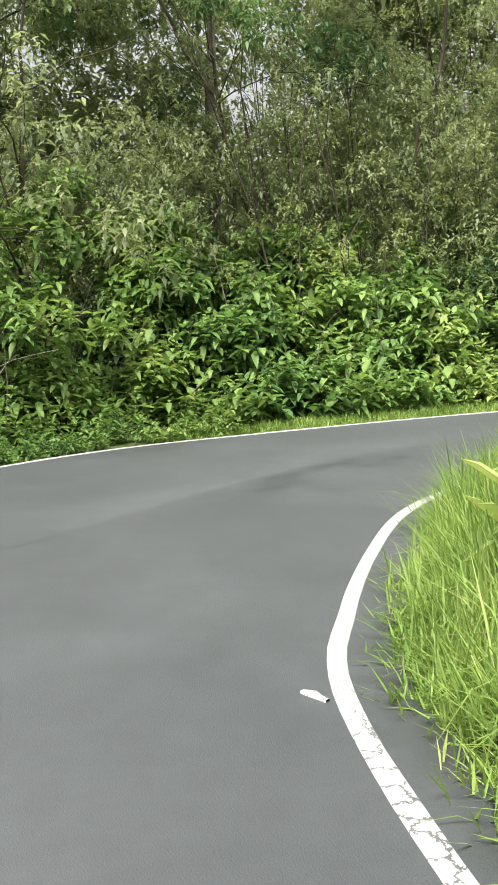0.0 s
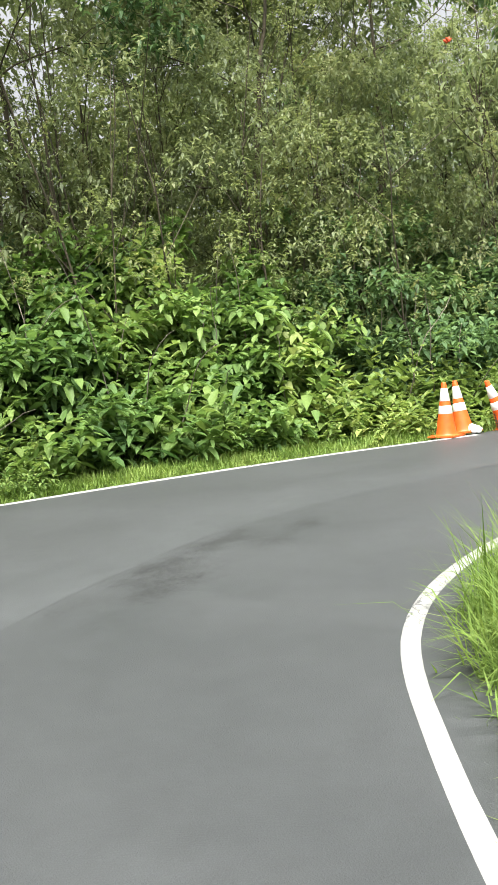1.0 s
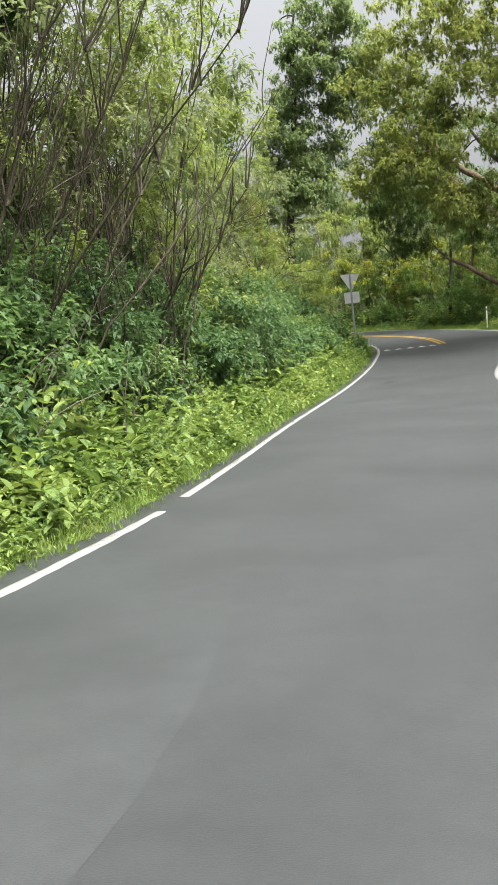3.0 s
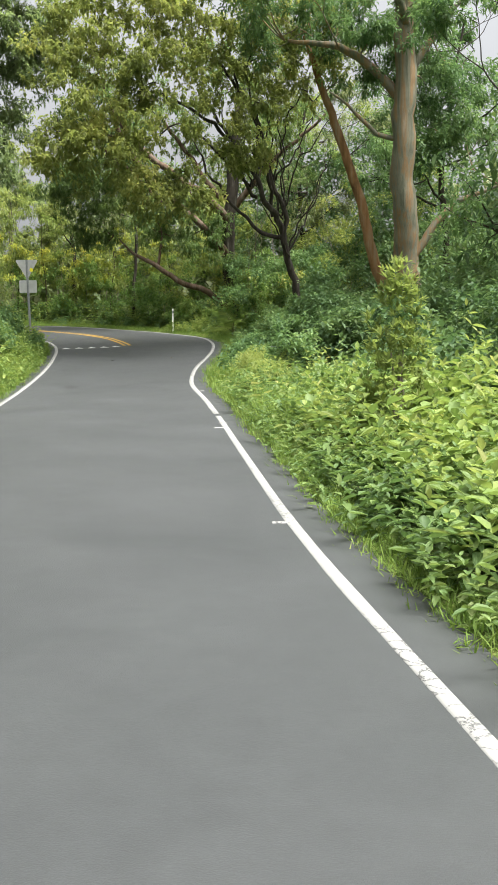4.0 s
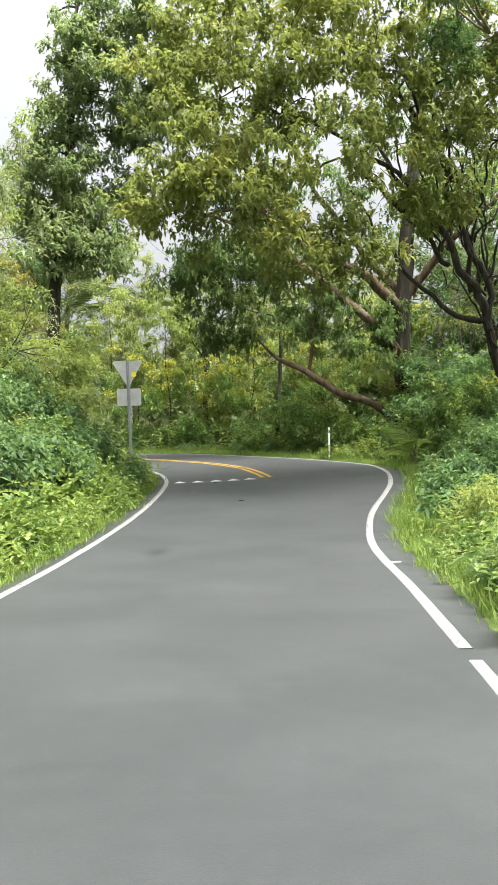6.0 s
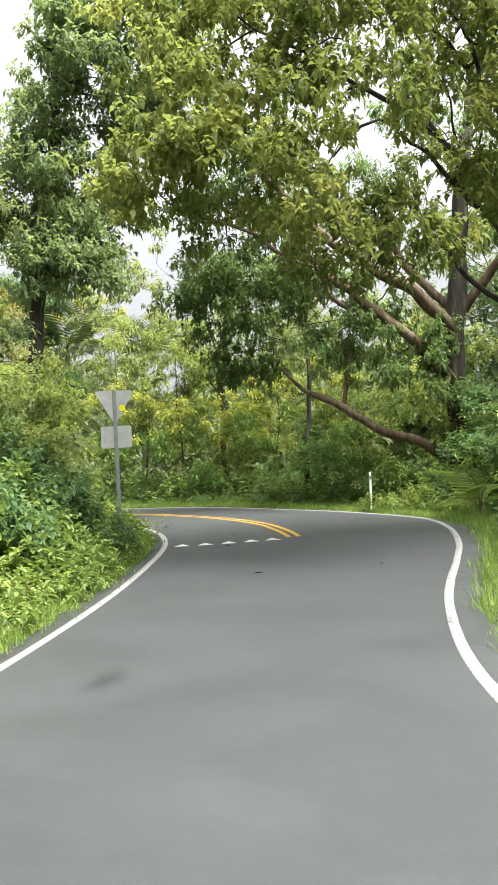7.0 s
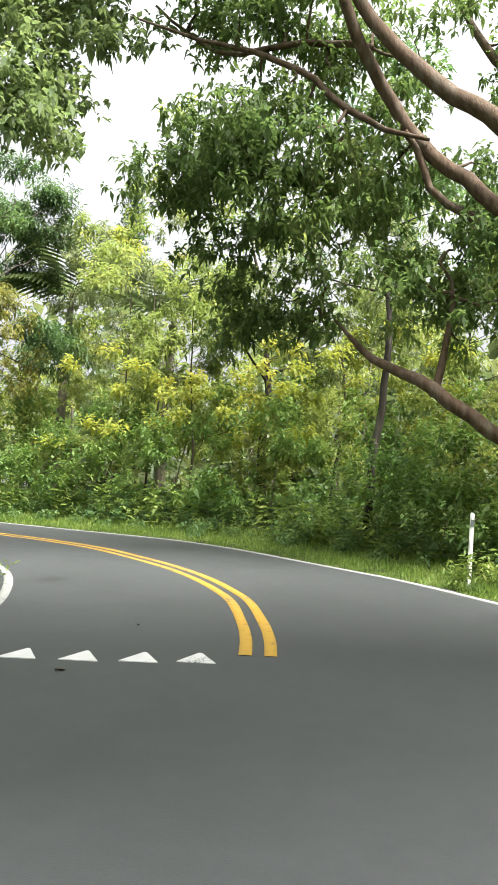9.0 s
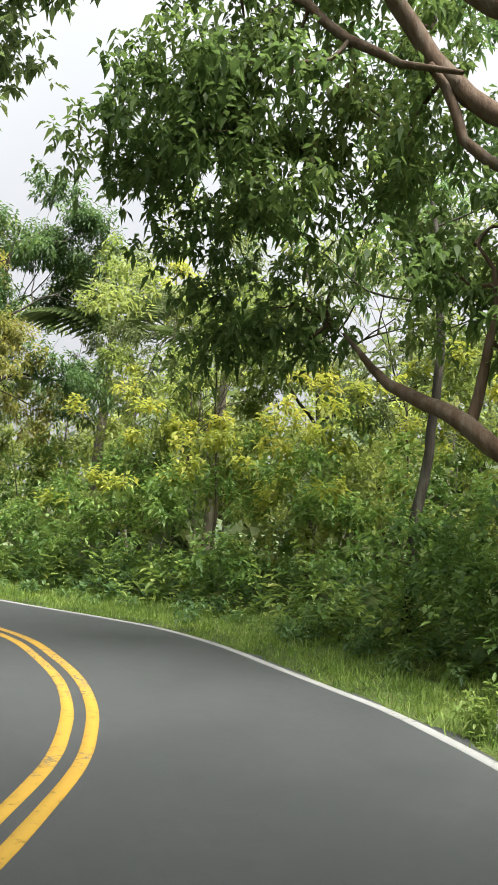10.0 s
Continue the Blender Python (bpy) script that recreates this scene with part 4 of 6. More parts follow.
blades("verge_grass", "short yellow-green grass between edge line and weeds", R2, GRASS_EDGE_L, (0.06, 0.24), 0.012, GRASS, 6, (5, 55))
q, d = edge_points(R2, LINE_R, NORM_R, -51, -36, 7400, 0.72, 3.0, (2, 16))
blades("tall_grass", "tall bright green grass leaning over the road edge", R2, q, (0.4, 1.2), 0.009, GRASS, 15, (3, 34), (0.25, 0.9))
q, d = edge_points(R2, LINE_R, NORM_R, -51, -36, 3800, 0.48, 1.2, (2, 16))
blades("tall_grass", "knee-high green grass at the front of the verge", R2, q, (0.2, 0.6), 0.008, GRASS, 13, (5, 55), (0.15, 0.7))
q, d = edge_points(R2, LINE_R, NORM_R, -51, -36, 5200, 0.32, 1.3, (2, 16))
blades("low_grass", "low dense grass creeping onto the asphalt", R2, q, (0.08, 0.32), 0.011, GRASS, 9, (10, 65), (0.1, 0.5))
q, d = edge_points(RB, LINE_R, NORM_R, -43.2, -39.5, 700, 0.42, 1.3, (2, 6))
blades("tall_grass", "waist-high grass hanging over the line at the apex of the bend", RB, q, (0.4, 1.05), 0.009, GRASS, 13, (4, 40), (0.25, 0.9))
q, d = edge_points(RB, LINE_R, NORM_R, -46, -43.3, 26, 1.0, 1.8, (2, 10))
herbs("grass_herbs", "tall ginger-like herbs with long broad leaves in the grass", RB, q, RB.uniform(0.6, 1.0, len(q)), 0.27, 0.24, LEAF_BRIGHT, 8, 0.2, False, (15, 60), (0.3, 0.9))
q, d = edge_points(R2, LINE_R, NORM_R, -46, -37, 160, 1.0, 2.6, (2, 14))
blades("dry_stalks", "dry straw-coloured grass stalks arching over the road", R2, q, (0.7, 1.35), 0.006, STRAW, 3, (15, 60), (0.2, 0.7))
q, d = edge_points(R2, LINE_R, NORM_R, -47, -37, 150, 0.85, 2.2, (2, 14))
herbs("grass_herbs", "broad-leaved light green herbs among tall grass", R2, q, 0.6 + 0.2 * d, 0.28, 0.26, LEAF_BRIGHT, 7, 0.2, False, (20, 65), (0.2, 0.7))

q, d = edge_points(R2, LINE_R, NORM_R, -38, -13, 1500, 0.55, 1.6)
herbs("verge_weeds", "low green weeds leaning towards the asphalt", R2, q, 0.1 + 0.42 * d, 0.13, 0.46, LEAF_VERGE, 6, 0.4)
# --- right verge along the straight
q, d = edge_points(R2, LINE_R, NORM_R, -38, -13, 1700, 1.0, 4.4)
tall = (0.5 + 0.2 * d) * np.interp(q[:, 1], [-21, -16], [1, 0.55])
# weeds farther up get darker leaves: shade put into their colour
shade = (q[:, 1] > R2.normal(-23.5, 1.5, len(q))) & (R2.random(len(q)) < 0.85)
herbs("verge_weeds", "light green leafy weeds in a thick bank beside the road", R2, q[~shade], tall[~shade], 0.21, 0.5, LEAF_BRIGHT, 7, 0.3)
herbs("verge_weeds", "leafy weeds mixed with grass beside the road, shade painted in as darker green", R2, q[shade], tall[shade], 0.17, 0.46, LEAF_VERGE, 7, 0.3)
q, d = edge_points(R2, LINE_R, NORM_R, -37, -5, 420, 0.9, 3.8)
herbs("verge_weeds", "yellowing weeds scattered through the verge", R2, q, (0.5 + 0.24 * d) * np.interp(q[:, 1], [-21, -16], [1, 0.5]), 0.17, 0.36, LEAF_YELLOW, 7, 0.3)
q = np.c_[R2.normal(3.35, 0.4, 420), R2.normal(-20.2, 1.3, 420)]
q = q[far_from(LINE_R, *q.T) > 0.7]
blades("verge_grass", "patch of soft bright grass among the weeds", R2, q, (0.5, 0.95), 0.009, GRASS, 9, (3, 40), (0.1, 0.6))
q, d = edge_points(R2, LINE_R, NORM_R, -25, 3, 2600, 0.42, 1.5)
q2, d2 = edge_points(R2, LINE_R, NORM_R, -38, -24, 1300, 0.4, 0.7)
blades("verge_grass", "low tufts of grass at the foot of the weeds", R2, q2, (0.05, 0.2), 0.011, GRASS, 7, (10, 65))
blades("verge_grass", "fresh green grass along the asphalt edge", R2, q, (0.1, 0.38), 0.011, GRASS, 8)
q, d = edge_points(R2, LINE_R, NORM_R, -38, 3, 130, 3.6, 8.5)
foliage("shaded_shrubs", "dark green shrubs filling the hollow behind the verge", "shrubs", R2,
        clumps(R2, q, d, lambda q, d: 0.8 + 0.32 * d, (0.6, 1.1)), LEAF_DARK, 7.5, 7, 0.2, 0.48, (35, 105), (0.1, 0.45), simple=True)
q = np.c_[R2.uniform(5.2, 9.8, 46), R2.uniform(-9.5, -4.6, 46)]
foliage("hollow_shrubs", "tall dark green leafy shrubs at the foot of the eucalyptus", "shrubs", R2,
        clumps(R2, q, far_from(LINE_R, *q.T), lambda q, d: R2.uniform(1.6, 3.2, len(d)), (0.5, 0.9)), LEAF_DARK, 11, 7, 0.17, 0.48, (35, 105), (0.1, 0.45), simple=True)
groundcover("undergrowth", "low undergrowth in the hollow", R2, LINE_R, NORM_R, -46, 4, 2600, 2.6, 10, (-1e9, 1e9), LEAF_MID, 0.26)
q, d = edge_points(R2, LINE_R, NORM_R, -12, 2, 90, 1.0, 3.5)
foliage("verge_shrubs", "mid-green shrubs and ferns behind the grass", "shrubs", R2,
        clumps(R2, q, d, lambda q, d: 0.3 + 0.45 * d, (0.25, 0.5)), LEAF_MID, 16, 7, 0.16, 0.4)
q, d = edge_points(R2, LINE_R, NORM_R, -40, 9, 130, 8, 22)
foliage("dark_trees", "shaded trees behind the right verge", "trees", R2,
        clumps(R2, q, d, lambda q, d: 4 + 0.45 * d, (1.1, 2.1), 0.8), LEAF_DARK, 2.6, 7, 0.3, 0.45, (30, 120), (0.2, 0.6), simple=True)

q = np.vstack([np.c_[RB.uniform(10.5, 24, 80), RB.uniform(-9, 16, 80)], np.c_[RB.uniform(5.5, 15, 50), RB.uniform(11, 24, 50)]])
foliage("dark_trees", "deep green trees closing the hollow behind the eucalyptus", "trees", RB,
        clumps(RB, q, far_from(LINE_R, *q.T), lambda q, d: RB.uniform(2, 10, len(d)), (1.2, 2.1), 0.8), LEAF_DARK, 3.2, 7, 0.26, 0.45, (30, 120), (0.2, 0.6), simple=True)
# --- outer side of the left bend
R3 = np.random.default_rng(13)
q, d = edge_points(R3, LINE_R, NORM_R, 1, 22, 8000, 0.2, 2.2, (-30, 4))
blades("bend_grass", "short green grass on the outer verge of the bend", R3, q, (0.06, 0.26), 0.011, GRASS, 8, (5, 60))
q, d = edge_points(R3, LINE_R, NORM_R, 1, 22, 150, 1.8, 4.6, (-34, 4))
foliage("bend_shrubs", "deep green shrubs lining the bend", "shrubs", R3,
        clumps(R3, q, d, lambda q, d: 0.4 + 0.68 * d, (0.4, 0.75)), LEAF_LUSH, 12, 7, 0.14, 0.5, (35, 105), (0.1, 0.4), simple=True)
q, d = edge_points(R3, LINE_R, NORM_R, 4, 22, 150, 1.6, 4.2, (-34, 1))
foliage("bend_shrubs", "light green leafy shrubs lining the bend", "shrubs", R3,
        clumps(R3, q, d, lambda q, d: 0.5 + 0.7 * d, (0.3, 0.6)), LEAF_LUSH, 13, 7, 0.15, 0.42, (35, 105), (0.1, 0.4), simple=True)
q, d = edge_points(RB, LINE_R, NORM_R, 4, 22, 520, 1.5, 3.0, (-34, -0.4))
herbs("bend_weeds", "fresh green weeds in front of the bend shrubs", RB, q, 0.1 + 0.36 * d * RB.uniform(0.5, 1.3, len(d)), 0.15, 0.42, LEAF_BRIGHT, 8, 0.3)
q, d = edge_points(RB, LINE_R, NORM_R, 2, 9, 220, 0.9, 3.0, (0.9, 5))
herbs("bend_weeds", "light green leafy weeds round the marker post", RB, q, 0.08 + 0.3 * d, 0.15, 0.45, LEAF_BRIGHT, 8, 0.3)
groundcover("undergrowth", "low green undergrowth behind the bend", R3, LINE_R, NORM_R, 1, 24, 4200, 1.7, 14, (-34, 4), LEAF_MID, 0.24)
q, d = edge_points(R3, LINE_R, NORM_R, 2, 22, 430, 3.0, 12, (-30, 4))
foliage("bend_thicket", "yellow-green thicket behind the bend, sunlight painted into its leaf colour", "thicket", R3,
        clumps(R3, q, d, lambda q, d: 1.7 + 0.36 * d, (0.4, 0.8)), LEAF_SUNLIT, 9.5, 7, 0.145, 0.5, (30, 120), (0.1, 0.6), simple=True)
q, d = edge_points(R3, LINE_R, NORM_R, 2, 22, 70, 3, 12, (-34, 4))
stems("thin_trunk", "thin brown sapling standing in the thicket", "saplings behind the bend", R3, q, (3, 6), (0.012, 0.032), 0.15, BARK_GREY, 3)

q = np.c_[R3.uniform(3.2, 8.5, 60), R3.uniform(2.5, 8.5, 60)]
q = q[~in_road(*q.T) & (far_from(LINE_R, *q.T) > 1.0) & (np.hypot(q[:, 0] - 3.6, q[:, 1] - 2.9) > 1.5)]
foliage("corner_shrubs", "dark green shrubs round the foot of the spreading tree", "shrubs", R3,
        clumps(R3, q, far_from(LINE_R, *q.T), lambda q, d: 0.6 + 0.75 * np.minimum(d, 3), (0.4, 0.8)), LEAF_MID, 15, 7, 0.15, 0.48, (35, 105), (0.1, 0.4), simple=True)
q, d = edge_points(R3, LINE_R, NORM_R, -1, 20, 190, 0.9, 2.6, (-30, 4))
foliage("verge_weeds", "low leafy weeds and ferns in the short grass of the bend", "weeds", R3,
        clumps(R3, q, d, lambda q, d: 0.02 + 0.24 * d, (0.12, 0.26)), LEAF_MID, 26, 6, 0.12, 0.4)
q = np.c_[R3.normal(1.55, 0.35, 18), R3.normal(5.4, 0.2, 18)]
q = q[~in_road(*q.T) & (far_from(LINE_R, *q.T) > 0.25)]
foliage("verge_weeds", "ferny weeds round the foot of the marker post", "weeds", R3,
        clumps(R3, q, far_from(LINE_R, *q.T), lambda q, d: np.full(len(d), 0.46), (0.1, 0.18)), LEAF_BRIGHT, 36, 6, 0.1, 0.32)
# sunlit spots of the thicket, painted as sprays of brighter yellow leaves
q = np.array([(-2.1, 12.0), (-1.6, 11.4), (-2.9, 13.8), (-3.4, 12.6), (0.4, 12.2), (-5.2, 14.2), (-1.0, 13.2), (-7.4, 14.6), (1.4, 11.6), (-4.2, 13.4), (-0.2, 14.4), (-6.2, 13.6)])
q = np.repeat(q, 4, axis=0) + R3.normal(0, 0.35, (48, 2))
foliage("lit_sprays", "sprays of yellow-green leaves in the thicket, sunlight painted into their bright colour", "brush", R3,
        np.c_[q, ground_z(*q.T) + R3.uniform(1.7, 4.2, 48), np.full((48, 2), 0.32), np.full((48, 1), 0.22)], LEAF_GOLD, 20, 6, 0.15, 0.5, (30, 120), (0.1, 0.6), simple=True)
# --- inner side of the left bend, round the sign
q, d = edge_points(R3, LINE_L, NORM_L, -6, 14, 140, 0.5, 2.4, (-34, -2))
foliage("sign_shrubs", "leafy green shrubs round the foot of the sign", "shrubs", R3,
        clumps(R3, q, d, lambda q, d: 0.35 + 0.6 * d, (0.25, 0.5)), LEAF_BRIGHT, 16, 7, 0.14, 0.5)
q = np.c_[R3.uniform(-4.3, -3.0, 16), R3.uniform(-3.2, -1.3, 16)]
q = q[far_from(LINE_L, *q.T) > 0.5]
foliage("sign_shrubs", "dark leafy shrub in front of the sign post", "shrubs", R3,
        clumps(R3, q, far_from(LINE_L, *q.T), lambda q, d: 0.5 + 0.5 * d, (0.22, 0.4)), LEAF_MID, 22, 7, 0.13, 0.5)
q, d = edge_points(R3, LINE_L, NORM_L, -2, 16, 150, 1.8, 11, (-24, -2))
foliage("inner_brush", "mixed green brush inside the bend", "brush", R3,
        clumps(R3, q, d, lambda q, d: 1.4 + 0.5 * d, (0.45, 0.9)), LEAF_OLIVE, 11, 7, 0.15, 0.5, (30, 120), (0.1, 0.5), simple=True)

q = np.c_[R3.uniform(-11, -4.8, 60), R3.uniform(-1.5, 4.0, 60)]
q = q[~in_road(*q.T) & (far_from(LINE_L, *q.T) > 1.3)]
foliage("tall_brush", "tall mid-green brush behind the sign", "brush", R3,
        clumps(R3, q, far_from(LINE_L, *q.T), lambda q, d: 1.6 + 0.75 * d, (0.4, 0.8)), LEAF_YELLOW, 11, 7, 0.15, 0.45, (30, 120), (0.1, 0.5), simple=True)

# --- far woods all round
R4 = np.random.default_rng(14)
ang = np.radians(R4.uniform(50, 262, 480))
far = R4.uniform(36, 80, 480)
q = np.c_[np.cos(ang) * far - 4, np.sin(ang) * far - 14]
q = q[np.minimum(far_from(LINE_L, *q.T), far_from(LINE_R, *q.T)) > 12]
s = R4.uniform(2, 3.8, len(q))
far_blobs = np.c_[q, ground_z(*q.T) + R4.uniform(-0.5, 6.0, len(q)), s, s, s * 1.1]
foliage("far_woods", "hazy distant woods beyond the road", "woods", R4, far_blobs, LEAF_FAR, 0.62, 6, 0.8, 0.62, (30, 130), (0.1, 0.6), -1, True)

# ---------------------------------------------------------------- single trees
R5 = np.random.default_rng(15)



def fill(r, limbs, tips, hub, centre, radii, count, radius=0.03, keep=None):
    """Twigs from a hub to places all through a rounded crown; a leafy tip at each and one on the way."""
    hub, centre, radii = np.array(hub, float), np.array(centre, float), np.array(radii, float)
    e = centre + unit(r.normal(size=(count, 3))) * (r.random((count, 1)) ** 0.4) * radii
    e = e[np.argsort(np.linalg.norm(e - hub, axis=1))]
    nodes, thick = [hub], [radius]
    for p in limbs[0][0], *[q[0] for q in limbs[1:12]]:
        near = p[np.linalg.norm(p - centre, axis=1) < 1.2 * max(radii)]
        nodes += list(near)
        thick += [radius] * len(near)
    for q in e:
        if keep and not keep(q):
            continue
        k = int(np.argmin(np.linalg.norm(np.array(nodes) - q, axis=1) * 1.0 + 0.15 * np.arange(len(nodes)) / len(nodes)))
        p, w = nodes[k], max(thick[k] * 0.75, 0.006)
        way = q - p
        n = np.linalg.norm(way) + 1e-3
        mid = p + way * 0.5 + r.normal(0, 0.1, 3) * n + V(0, 0, 0.06 * n)
        limbs.append(bend(r, [p, mid, q], (w, w * 0.8, w * 0.5), min(0.4, n / 4), 0.03))
        nodes += [mid, q]
        thick += [w * 0.85, w * 0.6]
        tips.append(q)
        tips.append(mid * 0.4 + q * 0.6 + r.normal(0, 0.15, 3))


# large spreading tree at the bend, red-brown limbs reaching over the road
limbs, tips = [], []
for pts, rads in ([(V(4.3, 7.4, 0.8), V(4.25, 7.3, 3), V(4.2, 7.2, 5), V(4.6, 7.2, 9), V(5.2, 7.4, 14)), (0.36, 0.3, 0.26, 0.2, 0.08)],
                  [(V(4.2, 7.2, 3.9), V(2.9, 6.4, 5.2), V(1.8, 6.4, 6.3), V(0.4, 6.8, 7.7), V(-0.3, 6.3, 8.8), V(-1.2, 5.6, 11)), (0.17, 0.14, 0.125, 0.11, 0.09, 0.04)],
                  [(V(4.2, 7.2, 5.4), V(3.0, 6.5, 6.5), V(1.74, 6.2, 7.4), V(0.72, 6.2, 8.15), V(-0.35, 6.2, 9.35), V(-1.2, 6.0, 11.2)), (0.19, 0.17, 0.15, 0.13, 0.1, 0.05)],
                  [(V(-0.2, 6.8, 8.95), V(-1.4, 6.8, 9.05), V(-2.6, 6.8, 8.95), V(-3.2, 6.8, 9.3), V(-4.0, 6.5, 9.9)), (0.06, 0.055, 0.045, 0.035, 0.02)],
                  [(V(0.35, 6.75, 7.5), V(0.65, 6.8, 6.9), V(0.87, 6.8, 6.47), V(1.3, 6.8, 6.2), V(1.8, 6.8, 5.85)), (0.05, 0.06, 0.06, 0.07, 0.08)],
                  [(V(0.75, 6.7, 7.36), V(-0.4, 6.7, 7.7), V(-1.4, 6.6, 8.5), V(-2.7, 6.5, 9.0), V(-4.0, 6.0, 9.2)), (0.03, 0.065, 0.055, 0.04, 0.015)],
                  [(V(4.2, 7.2, 1.6), V(3.0, 7.0, 2.4), V(2.0, 6.9, 2.75), V(0.95, 6.95, 3.55), V(-0.05, 7.65, 4.1), V(-0.9, 8.2, 5.1)), (0.15, 0.13, 0.12, 0.105, 0.075, 0.02)],
                  [(V(1.0, 6.95, 3.45), V(1.15, 7.0, 4.3), V(1.2, 6.9, 5.0), V(0.9, 6.8, 5.6)), (0.07, 0.055, 0.04, 0.015)],
                  [(V(4.4, 7.2, 6), V(6.2, 6.5, 8), V(8.5, 6, 10)), (0.15, 0.1, 0.05)],
                  [(V(4.25, 7.3, 5.9), V(3.3, 7.9, 7.2), V(2.7, 8.2, 8.3), V(1.7, 8.4, 9.6), V(0.8, 8.5, 11.2)), (0.13, 0.12, 0.1, 0.08, 0.04)]):
    p, w = bend(R5, pts, rads)
    limbs.append((p, w))
for hub, centre, radii, count in (((-0.3, 6.6, 8.4), (-2.15, 7.1, 6.9), (1.85, 1.5, 1.7), 90), ((0.4, 6.8, 7.7), (-0.3, 7.8, 7.6), (1.6, 1.3, 1.4), 40),
                                  ((-0.9, 8.1, 5.0), (-1.8, 8.0, 5.2), (1.2, 0.9, 0.7), 26), ((1.2, 6.9, 5.0), (1.3, 7.4, 5.4), (1.5, 1.2, 1.1), 34),
                                  ((-1.2, 5.6, 10.8), (-0.9, 6.2, 10.8), (1.7, 1.8, 1.3), 30), ((4.8, 7.3, 11), (4.0, 7.4, 11.5), (3.2, 2.4, 2.6), 52),
                                  ((6.2, 6.5, 8), (7.0, 6.4, 8.6), (2.4, 2.0, 2.0), 44), ((3.9, 6.9, 4.6), (3.2, 6.4, 4.8), (1.5, 0.9, 1.1), 26), ((3.8, 7.2, 7.0), (2.4, 8.8, 8.0), (2.3, 0.9, 1.8), 15), ((0.7, 6.4, 8.4), (1.4, 7.6, 9.8), (2.2, 1.2, 1.0), 15), ((-2.4, 6.8, 9.0), (-2.3, 6.9, 9.7), (1.5, 1.0, 0.7), 22), ((-0.9, 6.7, 8.8), (-0.9, 7.2, 9.3), (1.0, 0.8, 0.9), 16), ((2.4, 6.6, 7.0), (2.0, 7.4, 6.6), (1.2, 0.9, 0.8), 16)):
    fill(R5, limbs, tips, hub, centre, radii, count, 0.04)
tree_thing("spreading_tree", "large spreading tree with red-brown limbs over the road", (4.3, 7.4, 0.8), BARK_RED, LEAF_CROWN, limbs, tips, R5, 0.42, 8.5, 0.13, 0.54, main=10, barks=((0, BARK_DARK),), spread=(15, 150), droop=(0.1, 1.1))

# tall eucalyptus with peeling striped bark
limbs, tips = [], []
for pts, rads in ([(V(9.75, -2.2, 0.2), V(9.65, -2.5, 3), V(9.5, -3, 6), V(9.5, -3.4, 10), V(9.7, -3.6, 16)), (0.5, 0.42, 0.37, 0.3, 0.12)],
                  [(V(9.5, -3, 7.6), V(8.5, -3, 8.9), V(7.2, -3.2, 9.7), V(5.4, -3.2, 9.9)), (0.2, 0.16, 0.12, 0.05)],
                  [(V(9.3, -1.6, 0.8), V(8.3, -1.6, 4), V(7.25, -1.7, 7.2), V(6.2, -1.8, 10.8)), (0.22, 0.18, 0.15, 0.08)],
                  [(V(9.65, -2.6, 2.6), V(10.9, -2.8, 4.4), V(12.8, -3, 5.2)), (0.16, 0.12, 0.05)],
                  [(V(9.5, -3, 6.6), V(8.4, -3.1, 7.0), V(7.4, -3.2, 7.9), V(6.8, -3.2, 8.3)), (0.1, 0.08, 0.06, 0.03)],
                  [(V(9.5, -3, 8.5), V(10.7, -3, 10.5), V(12.2, -3.3, 12)), (0.18, 0.12, 0.05)]):
    limbs.append(bend(R5, pts, rads))
for at in ((9.7, -3.6, 16), (5.4, -3.2, 9.9), (6.2, -1.8, 10.8), (12.8, -3, 5.2), (12.2, -3.3, 12), (7.2, -3.2, 9.7)):
    for k in range(3):
        sprout(R5, at, (*R5.normal(0, 0.8, 2), 0.4), 1.4, 0.035, 2, limbs, tips)
fill(R5, limbs, tips, (9.5, -3.3, 9.4), (8.6, -2.6, 10.8), (2.6, 1.8, 2.4), 66, 0.05)
fill(R5, limbs, tips, (10.4, -3.0, 10.0), (10.8, -2.6, 8.4), (1.6, 1.6, 2.2), 36, 0.05)
# unseen bough and crown, added high over the road to shade the asphalt
limbs.append(bend(R5, [V(9.55, -3.4, 10.2), V(8.0, -5.5, 12.0), V(5.5, -8.0, 13.2), V(3.0, -11.0, 13.8)], (0.16, 0.12, 0.08, 0.03)))
fill(R5, limbs, tips, (5.5, -8.0, 13.2), (4.3, -9.2, 13.4), (4.6, 6.5, 1.2), 84, 0.06)
tree_thing("eucalyptus_tree", "tall eucalyptus with grey and orange peeling bark", (9.75, -2.2, 0.2), BARK_STRIPED, LEAF_MID, limbs, tips, R5, 0.52, 8, 0.18, 0.36, main=6, barks=((2, BARK_ORANGE),))

# dark crooked tree with a yellow-green crown
limbs, tips = [], []
for pts, rads in ([(V(6.4, 0.6, 0.2), V(6.15, 0.5, 2.2), V(5.7, 0.3, 3.9), V(4.8, -0.2, 5.2), V(3.6, 0.2, 7.4), V(2.6, 1.2, 9.8)), (0.17, 0.14, 0.115, 0.085, 0.06, 0.03)],
                  [(V(5.75, 0.3, 3.7), V(5.7, 0.4, 5.4), V(5.0, 0.6, 7.6), V(4.4, 0.4, 10.2)), (0.1, 0.085, 0.06, 0.03)],
                  [(V(5.7, 0.3, 3.9), V(4.4, 0.6, 4.6), V(3.2, 1.0, 6.0), V(2.2, 1.2, 8.0)), (0.085, 0.065, 0.05, 0.025)]):
    limbs.append(bend(R5, pts, rads, 0.3, 0.09))
